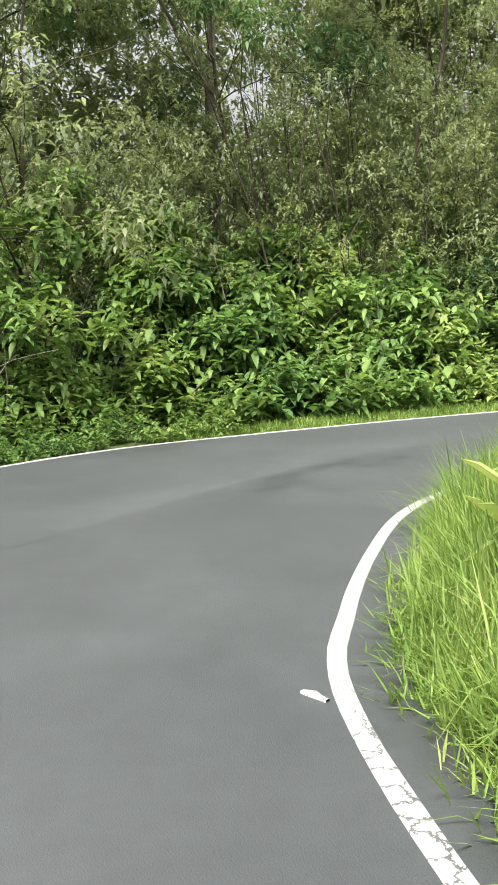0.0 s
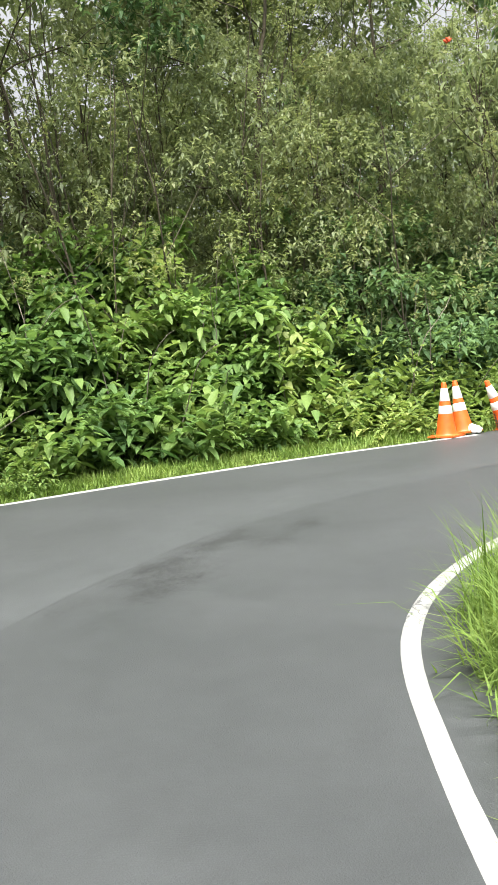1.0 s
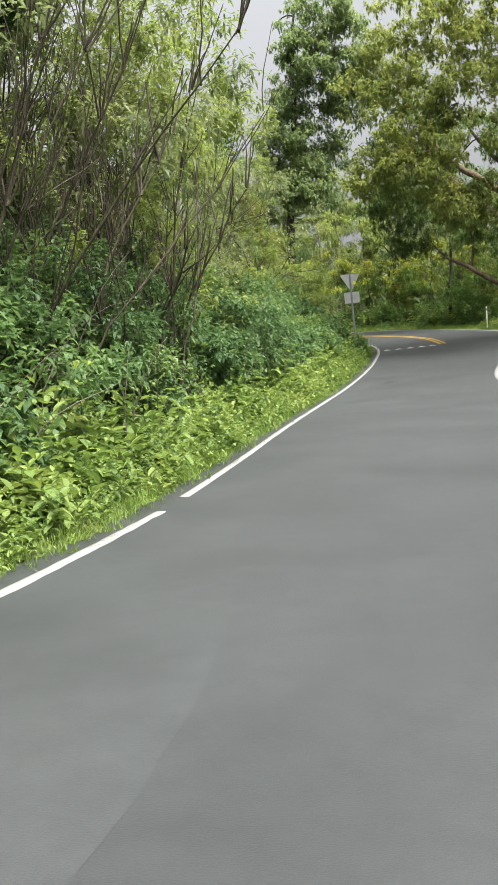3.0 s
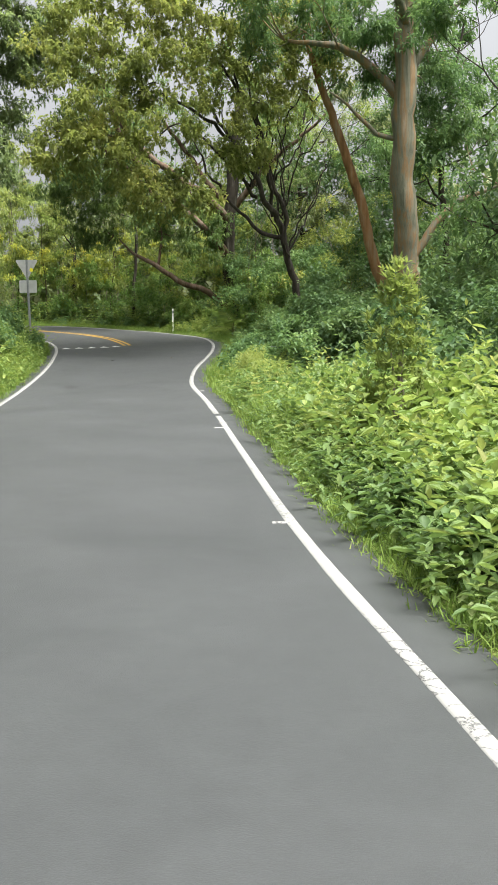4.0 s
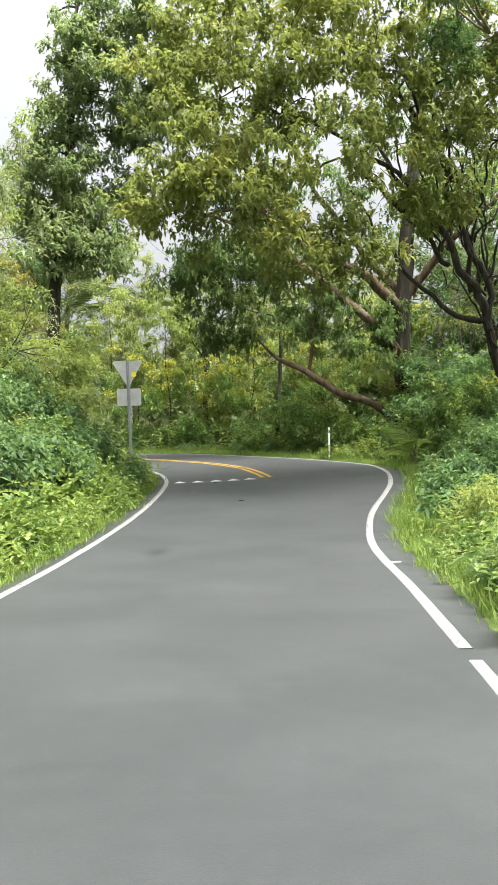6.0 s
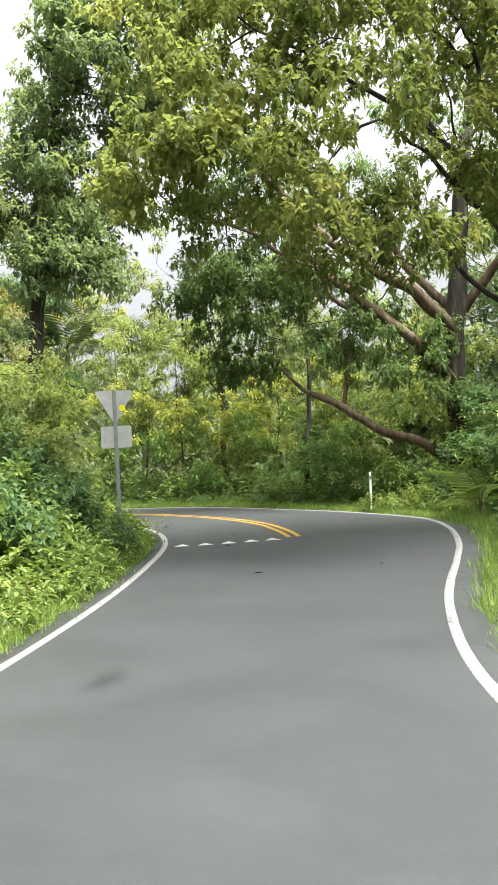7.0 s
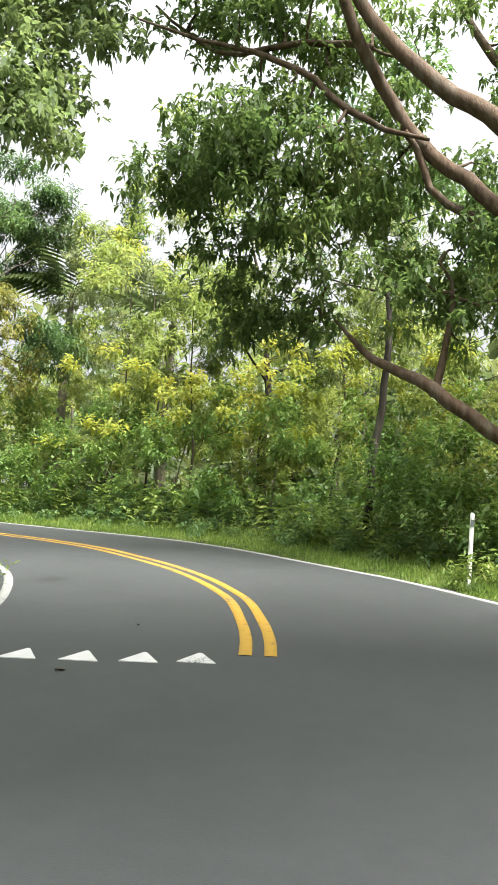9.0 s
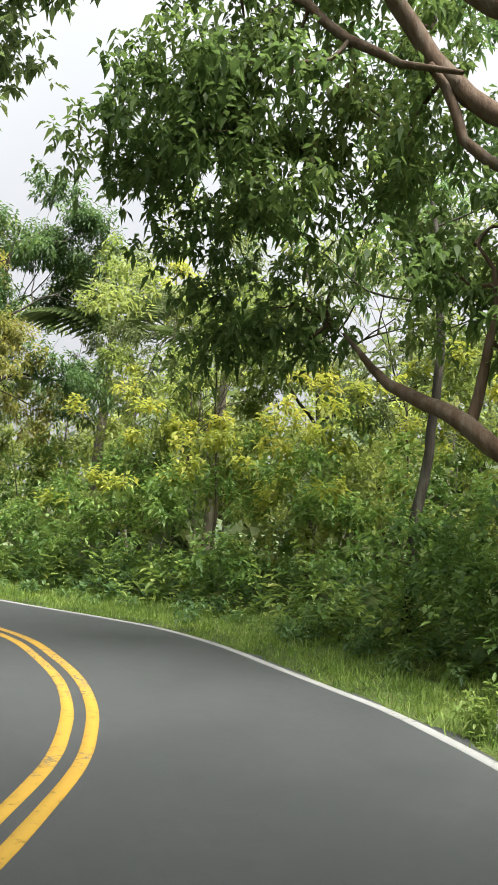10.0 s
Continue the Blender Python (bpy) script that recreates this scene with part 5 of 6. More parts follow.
for at, hub in (((2.2, -2.6, 7.2), (4.6, -0.2, 5.2)), ((0.6, -3.4, 8.4), (3.6, 0.2, 7.4)), ((3.6, -1.4, 9.8), (5.0, 0.6, 7.6)), ((2.8, -0.6, 10.6), (4.5, 0.2, 8.6)), ((4.6, -1.6, 8.0), (5.4, 0.3, 4.6))):
    limbs.append(bend(R5, [V(*hub), V(*hub) * 0.5 + V(*at) * 0.5 + V(0, 0, 0.3), V(*at)], (0.075, 0.055, 0.03), 0.3, 0.1))


for k in range(16):
    at = [V(5.9, 0.4, 3.2), V(5.7, 0.4, 4.6), V(5.4, 0.5, 6.0), V(4.6, -0.1, 5.6)][k % 4]
    out = V(R5.uniform(-2.4, 2.2), R5.uniform(-1.2, 1.2), R5.uniform(2.6, 5.4))
    limbs.append(bend(R5, [at, at + out * 0.45 + V(R5.normal(0, 0.2), 0, 0.2), at + out], (0.036, 0.026, 0.01), 0.25, 0.12))


def over_view(e):
    """The crown hangs high over the road, clear of the bend behind it."""
    return e[2] > 0.9 + 0.66 * (e[1] + 7.6) and e[2] > 1.2 + 0.8 * (e[1] + 5.2) and e[2] > 3.9


for hub, centre, radii, count in (((2.2, -2.6, 7.2), (0.4, -4.2, 6.4), (2.7, 1.7, 2.1), 64), ((0.6, -3.4, 8.4), (0.2, -3.6, 8.6), (2.8, 2.0, 2.0), 50),
                                  ((2.0, -3.6, 5.8), (1.6, -4.6, 4.8), (1.9, 1.2, 0.8), 24), ((-0.8, -3.8, 6.8), (-1.8, -4.4, 6.0), (1.4, 1.2, 1.4), 30), ((3.6, -1.4, 9.8), (3.4, -1.6, 10.2), (2.4, 2.0, 2.2), 50), ((0.8, -3.2, 9.6), (0.4, -2.8, 11.2), (3.0, 2.0, 1.8), 64), ((5.0, 0.2, 9.6), (6.2, -0.6, 10.4), (2.2, 2.2, 2.6), 46), ((4.6, -1.6, 8.0), (4.2, -2.4, 7.4), (1.7, 1.7, 1.7), 34),
                                  ((2.8, -0.6, 10.6), (2.4, -1.2, 12.4), (3.4, 2.4, 1.5), 52), ((4.4, 0.4, 10.2), (6.6, 0.2, 12.0), (2.6, 2.0, 2.0), 44), ((0.6, -3.4, 8.4), (-1.6, -2.2, 10.0), (1.8, 1.6, 1.8), 34)):
    fill(R5, limbs, tips, hub, centre, radii, count, 0.045, over_view)
tips = [t for t in tips if over_view(t)]
tree_thing("crooked_tree", "dark-barked crooked tree with a yellow-green crown", (6.4, 0.6, 0.2), BARK_DARK, LEAF_CANOPY, limbs, tips, R5, 0.42, 9.0, 0.13, 0.7, main=3, spread=(15, 150), droop=(0.2, 1.0))


def plain_tree(name, label, x, y, height, spread, bark, mat, leaf=0.18, blob=0.8, radius=0.2, per=7, crown_from=0.45, boughs=9):
    g = float(ground_z(np.array([x]), np.array([y]))[0]) - 0.1
    limbs, tips = [], []
    p, w = bend(R5, [V(x, y, g), V(x + R5.normal(0, 0.3), y, g + height * 0.5), V(x + R5.normal(0, 0.6), y + R5.normal(0, 0.5), g + height * 0.95)], (radius, radius * 0.7, radius * 0.2))
    limbs.append((p, w))
    for k in range(boughs):
        i = int(len(p) * R5.uniform(crown_from, 0.98))
        i = min(i, len(p) - 1)
        a = R5.random() * 6.283
        sprout(R5, p[i], (math.cos(a), math.sin(a), 0.45), spread * R5.uniform(0.35, 0.6), w[i] * 0.5, 2, limbs, tips)
    return tree_thing(name, label, (x, y, g), bark, mat, limbs, tips, R5, blob, per, leaf, 0.4)


limbs, tips = [], []
limbs.append(bend(R5, [V(-7.4, 5.2, 0.4), V(-7.2, 5.4, 6), V(-6.6, 5.6, 11), V(-6.2, 5.8, 16)], (0.26, 0.2, 0.14, 0.05)))
for hub, centre, radii, count in (((-6.9, 5.5, 9), (-5.6, 6.2, 9.3), (1.9, 1.6, 1.5), 42), ((-6.5, 5.6, 11.5), (-5.8, 5.6, 12.2), (1.9, 1.8, 1.8), 46), ((-6.3, 5.7, 14), (-5.2, 5.6, 15.6), (2.0, 1.8, 2.4), 46),
                                  ((-6.4, 5.6, 12.5), (-3.9, 6.0, 13.6), (1.9, 1.8, 2.2), 58), ((-5.6, 5.8, 11.6), (-3.3, 6.2, 11.9), (1.6, 1.5, 1.7), 30), ((-7.1, 5.3, 7.6), (-6.7, 4.9, 8.0), (1.3, 0.9, 1.3), 26),
                                  ((-6.9, 5.5, 10), (-6.6, 5.2, 10.8), (1.3, 1.4, 1.6), 32), ((-7.0, 5.4, 8.8), (-7.5, 5.0, 9.5), (1.1, 1.2, 1.7), 30), ((-6.4, 5.7, 13), (-5.9, 5.4, 14.2), (1.5, 1.6, 1.8), 30), ((-6.9, 5.5, 8.6), (-5.8, 5.2, 7.4), (1.3, 1.1, 0.9), 22)):
    fill(R5, limbs, tips, hub, centre, radii, count, 0.06)
tree_thing("tall_tree", "tall full-crowned green tree behind the sign", (-7.4, 5.2, 0.4), BARK_DARK, LEAF_TALL, limbs, tips, R5, 0.5, 7.5, 0.15, 0.58, spread=(15, 150), droop=(0.1, 1.0))
plain_tree("canopy_tree", "thin broad tree with yellow-green leaves behind the bend", -3.5, 17.0, 8.0, 4.0, BARK_DARK, LEAF_YELLOW, 0.2, 0.4, 0.12, 6, 0.4, 8)
for x, y, h, m in ((8.2, 12.5, 12, LEAF_OLIVE), (13.5, 5.0, 13, LEAF_MID), (8.5, 18.5, 12, LEAF_YELLOW), (12.5, -8.0, 12, LEAF_MID)):
    plain_tree("wood_tree", "leafy tree in the wood behind the bend, fine yellow-green foliage" if m is not LEAF_MID else "leafy tree in the wood behind the bend, deep green foliage", x, y, h, 4.5, BARK_DARK, m, 0.2, 0.55, 0.17, 5.5, 0.25, 13)["group"] = "trees behind the bend"
plain_tree("roadside_tree", "dark-trunked slim tree behind the bend shrubs", -0.25, 10.9, 8.8, 3.0, BARK_DARK, LEAF_MID, 0.18, 0.45, 0.09, 6, 0.55, 8)
for x, y, h, m in ((-6.4, 16.4, 7.2, LEAF_YELLOW), (-8.4, 18.8, 8.2, LEAF_OLIVE), (-12.4, 18.2, 8.4, LEAF_YELLOW), (-4.6, 14.4, 5.6, LEAF_YELLOW), (-1.6, 15.6, 6.4, LEAF_OLIVE), (1.6, 13.8, 6.6, LEAF_YELLOW), (-14.5, 15.8, 7.4, LEAF_OLIVE)):
    plain_tree("thicket_tree", "young sunlit tree with fine yellow-green leaves" if m is LEAF_YELLOW else "young slender tree with pale olive leaves", x, y, h, 2.6, BARK_TWIG, m, 0.15, 0.38, 0.035, 8, 0.25, 14)["group"] = "young trees beyond the bend"
for x, y, h, m in ((-6.9, -8.2, 8.8, LEAF_OLIVE), (-7.3, -3.0, 6.0, LEAF_YELLOW), (-8.0, -12.4, 7.8, LEAF_OLIVE), (-8.2, -1.0, 7.2, LEAF_OLIVE), (-9.4, 3.0, 9.0, LEAF_OLIVE), (-11.2, -1.2, 9.0, LEAF_OLIVE), (-8.6, 0.4, 7.6, LEAF_YELLOW)):
    plain_tree("brush_tree", "small branchy tree with thin pale leaves on the bank", x, y, h, 3.0, BARK_TWIG, m, 0.13, 0.36, 0.07, 7, 0.3, 12)["group"] = "small trees near the sign"
plain_tree("slim_tree", "slim pale-stemmed tree with a small yellow-green crown", -11.2, 24.2, 9.6, 1.7, BARK_GREY, LEAF_GOLD, 0.2, 0.3, 0.06, 7, 0.72, 7)
plain_tree("small_leaved_tree", "dark green small-leaved tree beyond the bend", -11.9, 16.2, 8.8, 3.4, BARK_DARK, LEAF_DARK, 0.15, 0.55, 0.14, 15, 0.4, 16)
plain_tree("bank_tree", "slim tree with a grey-green crown on the bank", -7.6, -27.6, 8.5, 3.5, BARK_GREY, LEAF_TALL, 0.2, 0.7, 0.14)
for k, (x, y, h, m) in enumerate(((-5.2, -31.6, 8.6, LEAF_OLIVE), (-6.6, -29.6, 8.2, LEAF_OLIVE), (-6.6, -26.4, 7.6, LEAF_OLIVE), (-6.8, -33.8, 9.4, LEAF_OLIVE), (-6.9, -23.4, 7.8, LEAF_YELLOW),
                                 (-6.2, -36.6, 9.6, LEAF_OLIVE), (-6.6, -40.5, 9.6, LEAF_DARK), (-5.4, -44.5, 9.0, LEAF_OLIVE), (-2.8, -49.6, 9.2, LEAF_OLIVE), (-6.2, -25.0, 7.5, LEAF_OLIVE), (-7.4, -22.0, 8.2, LEAF_OLIVE), (-5.9, -23.8, 7.0, LEAF_YELLOW), (-6.2, -51.8, 9.4, LEAF_OLIVE), (-3.2, -54.0, 9.4, LEAF_MID), (-8.6, -48.6, 10, LEAF_OLIVE), (0.8, -53.4, 9, LEAF_OLIVE), (-6.6, -20.2, 7.5, LEAF_YELLOW), (-5.9, -28.4, 7.2, LEAF_OLIVE), (-6.5, -16.6, 7.3, LEAF_YELLOW), (-7.0, -13.4, 7.8, LEAF_OLIVE), (-6.2, -22.0, 7.6, LEAF_OLIVE))):
    plain_tree("slender_tree", "slender many-branched tree standing in the thicket" if m is LEAF_OLIVE else "slender tree with yellow-green leaves in the thicket" if m is LEAF_YELLOW else "slender tree with deep green leaves in the thicket", x, y, h, 3.4, BARK_TWIG, m, 0.15, 0.5, 0.055, 5.5, 0.3, 9)["group"] = "slender trees on the bank"
plain_tree("leaning_tree", "mid-green tree inside the bend beyond the sign", -13.6, 6.5, 7.0, 4, BARK_DARK, LEAF_MID, 0.2, 0.6, 0.16, 8, 0.25, 14)
plain_tree("golden_tree", "small tree with orange-yellow foliage", -11.7, 14.4, 7.2, 2.2, BARK_TWIG, LEAF_AMBER, 0.13, 0.42, 0.09, 12, 0.3, 16)
plain_tree("bank_tree", "olive-leaved tree rising over the thicket", -9.5, -40.0, 10, 5, BARK_GREY, LEAF_OLIVE, 0.18, 0.8, 0.16)
plain_tree("bank_tree", "grey-green tree at the top of the bank", -10.0, -47.0, 11, 5, BARK_DARK, LEAF_TALL, 0.2, 0.9, 0.18)



# slanting tree with bunches of hanging leaves against the sky
limbs, tips = [], []
for pts, rads in ([(V(-6.2, -29.4, -1.5), V(-5.8, -28.6, 2.0), V(-5.1, -27.2, 4.6), V(-4.5, -25.2, 6.9), V(-4.3, -24.2, 8.2)), (0.075, 0.065, 0.05, 0.035, 0.015)],
                  [(V(-5.3, -27.6, 4.0), V(-4.8, -25.4, 5.4), V(-4.2, -22.9, 6.8), V(-4.0, -22.0, 7.6)), (0.04, 0.035, 0.025, 0.012)],
                  [(V(-5.6, -28.2, 3.0), V(-5.4, -29.0, 5.0), V(-5.0, -29.4, 6.6), V(-4.8, -29.6, 8.2)), (0.045, 0.04, 0.03, 0.012)]):
    limbs.append(bend(R5, pts, rads, 0.3, 0.03))
for hub, centre, radii, count in (((-4.0, -22.0, 7.6), (-4.0, -21.9, 7.35), (0.5, 0.5, 0.4), 14), ((-4.3, -24.2, 8.2), (-4.4, -23.9, 7.9), (0.6, 0.7, 0.5), 18), ((-4.5, -25.2, 6.9), (-4.5, -25.4, 7.0), (0.5, 0.5, 0.4), 12),
                                  ((-5.0, -29.4, 6.6), (-5.0, -29.2, 6.5), (0.9, 1.1, 0.9), 36), ((-5.4, -29.0, 5.0), (-5.4, -30.4, 5.8), (0.8, 1.3, 1.0), 34), ((-5.1, -27.2, 4.6), (-5.2, -27.0, 5.4), (0.7, 0.8, 0.7), 20)):
    fill(R5, limbs, tips, hub, centre, radii, count, 0.02)
tree_thing("blossom_tree", "slanting tree with bunches of hanging leaves and red blossoms", (-6.2, -29.4, -1.5), BARK_GREY, LEAF_MID, limbs, tips, R5, 0.26, 11, 0.17, 0.46, main=3, spread=(40, 140), droop=(0.3, 0.9))


def dry_fronds(x, y, z):
    """A bunch of dead straw-coloured fronds hanging in a tree."""
    thing = tagged(new("dry_fronds"), "bunch of dead straw-coloured fronds hanging in the trees", "dead fronds")
    thing.location = (x, y, z)
    for _ in range(30):
        a = R5.random() * 6.283
        way = unit(np.array([[math.cos(a) * 0.35, math.sin(a) * 0.35, 1.0 if R5.random() < 0.8 else -0.8]]))
        v = leaf_arrays(R5.normal(0, 0.12, (1, 3)), way, R5.uniform(0.5, 1.5, 1), np.full(1, 0.055), R5.uniform(0, 0.2, 1))
        leaf_object("frond", v, STRAW, thing)


dry_fronds(-4.7, -31.2, 3.7)


def pale_plume(x, y, top, height):
    """A bleached flower plume on a stalk."""
    g = float(ground_z(np.array([x]), np.array([y]))[0]) - 0.1
    thing = tagged(new("pale_plume"), "bleached whitish plume standing among the dead stems", "plume", "pale plumes on the bank")
    thing.location = (x, y, g)
    h = top - g
    part("stalk", limbs_mesh("stalk", [(np.c_[0.05 * np.sin(np.linspace(0, 3, 8)), np.zeros(8), np.linspace(0, h - 0.1, 8)], np.linspace(0.016, 0.008, 8))]), BARK_GREY, thing)
    n = 46
    u = R5.random(n)
    p = np.c_[R5.normal(0, 0.015, (n, 2)), h - height * u]
    a = R5.random(n) * 6.283
    way = unit(np.c_[np.cos(a) * 0.4, np.sin(a) * 0.4, np.ones(n)])
    leaf_object("plume", leaf_arrays(p, way, R5.uniform(0.12, 0.28, n), np.full(n, 0.05), R5.uniform(0, 0.4, n)), PLUME, thing, "whitish feathery plume")


pale_plume(-4.4, -20.3, 3.2, 0.75)
pale_plume(-4.5, -18.6, 3.15, 0.55)


def blossom(x, y, z, size=1.0):
    bm = bmesh.new()
    for k in range(9):
        m = Matrix.Translation((R5.normal(0, 0.05), R5.normal(0, 0.05), R5.normal(0, 0.03))) @ Matrix.Rotation(k * 0.7, 4, "Z") @ Matrix.Rotation(0.7, 4, "X") @ Matrix.Diagonal((0.05, 0.03, 0.09, 1))
        bmesh.ops.create_icosphere(bm, subdivisions=1, radius=1, matrix=m)
    ob = part("blossom", bm, FLOWER)
    ob.location, ob.scale = (x, y, z), (size, size, size)
    tagged(ob, "cluster of orange-red blossoms in a tree crown", "flower", "blossoms in the trees")


for x, y, z, size in ((-4.3, -28.9, 6.1, 1.1), (-4.35, -29.9, 5.25, 0.9), (-4.25, -29.1, 6.25, 1.1), (-5.2, -33.0, 4.35, 0.55)):
    blossom(x, y, z, size)

q = np.vstack([np.c_[R5.normal(3.05, 0.35, 16), R5.normal(-16.2, 0.7, 16)], np.c_[R5.normal(3.3, 0.3, 12), R5.normal(-12.0, 0.6, 12)]])
q = q[far_from(LINE_R, *q.T) > 0.9]
foliage("fern_bush", "yellow-green feathery bush on the verge", "bush", R5,
        clumps(R5, q, far_from(LINE_R, *q.T), lambda q, d: np.full(len(d), 0.95), (0.25, 0.45)), LEAF_YELLOW, 26, 7, 0.12, 0.25, (30, 90), (0.1, 0.5), simple=True)

# cone-shaped light green shrub on the right verge
R6 = np.random.default_rng(16)


def cone_shrub():
    thing = tagged(new("conical_shrub"), "cone-shaped light green shrub rising from the weeds", "shrub")
    x, y = 3.95, -25.2
    g = float(ground_z(np.array([x]), np.array([y]))[0])
    thing.location = (x, y, g)
    limbs = [bend(R6, [V(R6.normal(0, 0.15), R6.normal(0, 0.15), 0), V(0, 0, 0.9), V(R6.normal(0, 0.1), R6.normal(0, 0.1), 1.6)], (0.03, 0.02, 0.01)) for _ in range(5)]
    part("stem", limbs_mesh("stem", limbs), BARK_GREY, thing)
    b = []
    for _ in range(70):
        h = R6.uniform(0.1, 2.3)
        rr = (2.6 - h) * 0.25 * R6.uniform(0.4, 1.1)
        a = R6.random() * 6.283
        b.append((math.cos(a) * rr, math.sin(a) * rr, h, 0.15, 0.15, 0.22))
    p, ax = blob_shoots(R6, b, 30, -0.6)
    leaf_object("foliage", shoot_leaves(R6, p, unit(ax + V(0, 0, 0.6)), 7, 0.12, 0.28, (15, 65), (0.0, 0.25), 0.0, True), LEAF_YELLOW, thing, "", True)


cone_shrub()


def frond_mesh(r, length, droop, leaflets=18):
    u = np.linspace(0, 1, 14)
    p = np.c_[u * length * (1 - 0.12 * u), np.zeros(14), length * (0.55 * u - droop * u**2)]
    rib = (p, np.linspace(0.016, 0.004, 14))
    v = []
    for s in (-1, 1):
        t = np.linspace(0.14, 1, leaflets)
        q = np.c_[[np.interp(t, u, p[:, k]) for k in range(3)]].T
        way = unit(np.c_[np.full(leaflets, 0.55), np.full(leaflets, s * 0.8), np.full(leaflets, -0.1)])
        L = length * 0.36 * np.sin(np.pi * (0.12 + 0.84 * t)) + 0.05
        v.append(leaf_arrays(q, way, L, L * 0.05, np.full(leaflets, 0.35)))
    return rib, np.vstack(v)


def palm(name, label, x, y, trunk_h, length, count, mat, droop=0.75, leaflets=18):
    g = float(ground_z(np.array([x]), np.array([y]))[0]) - 0.05
    thing = tagged(new(name), label, "palm")
    thing.location = (x, y, g)
    part("trunk", limbs_mesh("trunk", [(np.c_[np.zeros(8), np.zeros(8), np.linspace(0, trunk_h, 8)], np.linspace(0.16, 0.1, 8) * (0.4 + 0.6 * min(1, trunk_h / 3)))]), BARK_GREY, thing)
    for k in range(count):
        rib, v = frond_mesh(R6, length * R6.uniform(0.8, 1.1), droop * R6.uniform(0.8, 1.4), leaflets)
        m = Matrix.Translation((0, 0, trunk_h)) @ Matrix.Rotation(k * 2.4 + R6.normal(0, 0.15), 4, "Z") @ Matrix.Rotation(R6.uniform(-1.0, -0.1), 4, "Y")
        M = np.array(m)
        ob = leaf_object("frond", v @ M[:3, :3].T + M[:3, 3], mat, thing)
        rp = rib[0] @ M[:3, :3].T + M[:3, 3]
        part("rib", limbs_mesh("rib", [(rp, rib[1])]), STEM, ob)


palm("palm_tree", "slender palm with arching feathery fronds beyond the thicket", -10.2, 19.6, 6.0, 2.9, 12, LEAF_TALL, 0.7)
palm("palm_tree", "grey-green palm half hidden behind the brush", -7.2, 20.4, 5.4, 2.8, 12, LEAF_TALL, 0.7)
palm("young_palm", "small palm with low green fronds on the verge", 3.9, 2.4, 0.3, 1.4, 8, LEAF_BRIGHT, 0.5, 16)


def norfolk(x, y, height):
    """Tiered conifer."""
    g = float(ground_z(np.array([x]), np.array([y]))[0])
    thing = tagged(new("norfolk_pine"), "dark tiered conifer spire standing far off", "conifer")
    thing.location = (x, y, g)
    limbs = [(np.c_[np.zeros(9), np.zeros(9), np.linspace(0, height, 9)], np.linspace(0.3, 0.03, 9))]
    pts = []
    down, tiers = 0.3, []
    while down < height * 0.8:
        tiers.append(height - down)
        down += 0.42 + 0.03 * down
    for h in tiers:
        rr = (height - h) * 0.15 + 0.2
        for a in np.arange(6) * math.pi / 3 + h * 0.7:
            e = V(math.cos(a) * rr, math.sin(a) * rr, h + rr * 0.25)
            u = np.linspace(0, 1, 5)[:, None]
            limbs.append((V(0, 0, h) * (1 - u) + e * u, np.linspace(0.04, 0.012, 5)))
            for w in np.linspace(0.25, 1, int(rr / 0.14) + 2):
                pts.append(V(0, 0, h) * (1 - w) + e * w)
    part("trunk", limbs_mesh("trunk", limbs, 6), BARK_DARK, thing)
    p = np.array(pts) + R6.normal(0, 1, (len(pts), 3)) * (0.16, 0.16, 0.07)
    ax = np.tile(V(0, 0, 1), (len(p), 1))
    leaf_object("foliage", shoot_leaves(R6, p, ax, 5, 0.36, 0.3, (45, 100), (-0.3, 0.1), 0.0, True), LEAF_DARK, thing, "", True)


norfolk(-26.3, 70, 33.2)
norfolk(-1.1, 34, 15.5)

# ---------------------------------------------------------------- things on the roadside


def lathe(profile, sides=28):
    """A turned body from (radius, height) pairs."""
    bm = bmesh.new()
    rings = []
    for r_, z in profile:
        rings.append([bm.verts.new((r_ * math.cos(a), r_ * math.sin(a), z)) for a in np.arange(sides) * 2 * math.pi / sides])
    for a, b in zip(rings[:-1], rings[1:]):
        for i in range(sides):
            j = (i + 1) % sides
            f = bm.faces.new((a[i], a[j], b[j], b[i]))
            f.smooth = True
    return bm


def box(x, y, z, bevel=0.0, at=(0, 0, 0)):
    bm = bmesh.new()
    bmesh.ops.create_cube(bm, size=1)
    bmesh.ops.scale(bm, vec=(x, y, z), verts=bm.verts)
    if bevel:
        bmesh.ops.bevel(bm, geom=list(bm.edges), offset=bevel, segments=2, affect="EDGES")
    bmesh.ops.translate(bm, vec=at, verts=bm.verts)
    return bm


def traffic_cone(label):
    thing = tagged(new("traffic_cone"), label, "traffic cone", "cones on the road edge")
    rad = lambda z: 0.135 - (0.135 - 0.028) * (z - 0.03) / 0.68
    part("base", box(0.37, 0.37, 0.03, 0.01, (0, 0, 0.015)), CONE_BASE, thing)
    part("body", lathe([(0.15, 0.03), (0.138, 0.036)] + [(rad(z), z) for z in np.linspace(0.05, 0.7, 12)] + [(0.026, 0.71), (0.018, 0.712), (0.016, 0.65)]), CONE_ORANGE, thing)
    for z0, z1 in ((0.47, 0.635), (0.305, 0.41)):
        part("reflective_band", lathe([(rad(z) + e, z) for z, e in ((z0, 0.0), (z0 + 0.003, 0.0025), (z1 - 0.003, 0.0025), (z1, 0.0))]), CONE_WHITE, thing, "white reflective band")
    return thing


def rest(x, y, lift=0.0):
    return float(road_z(x, y)) + lift


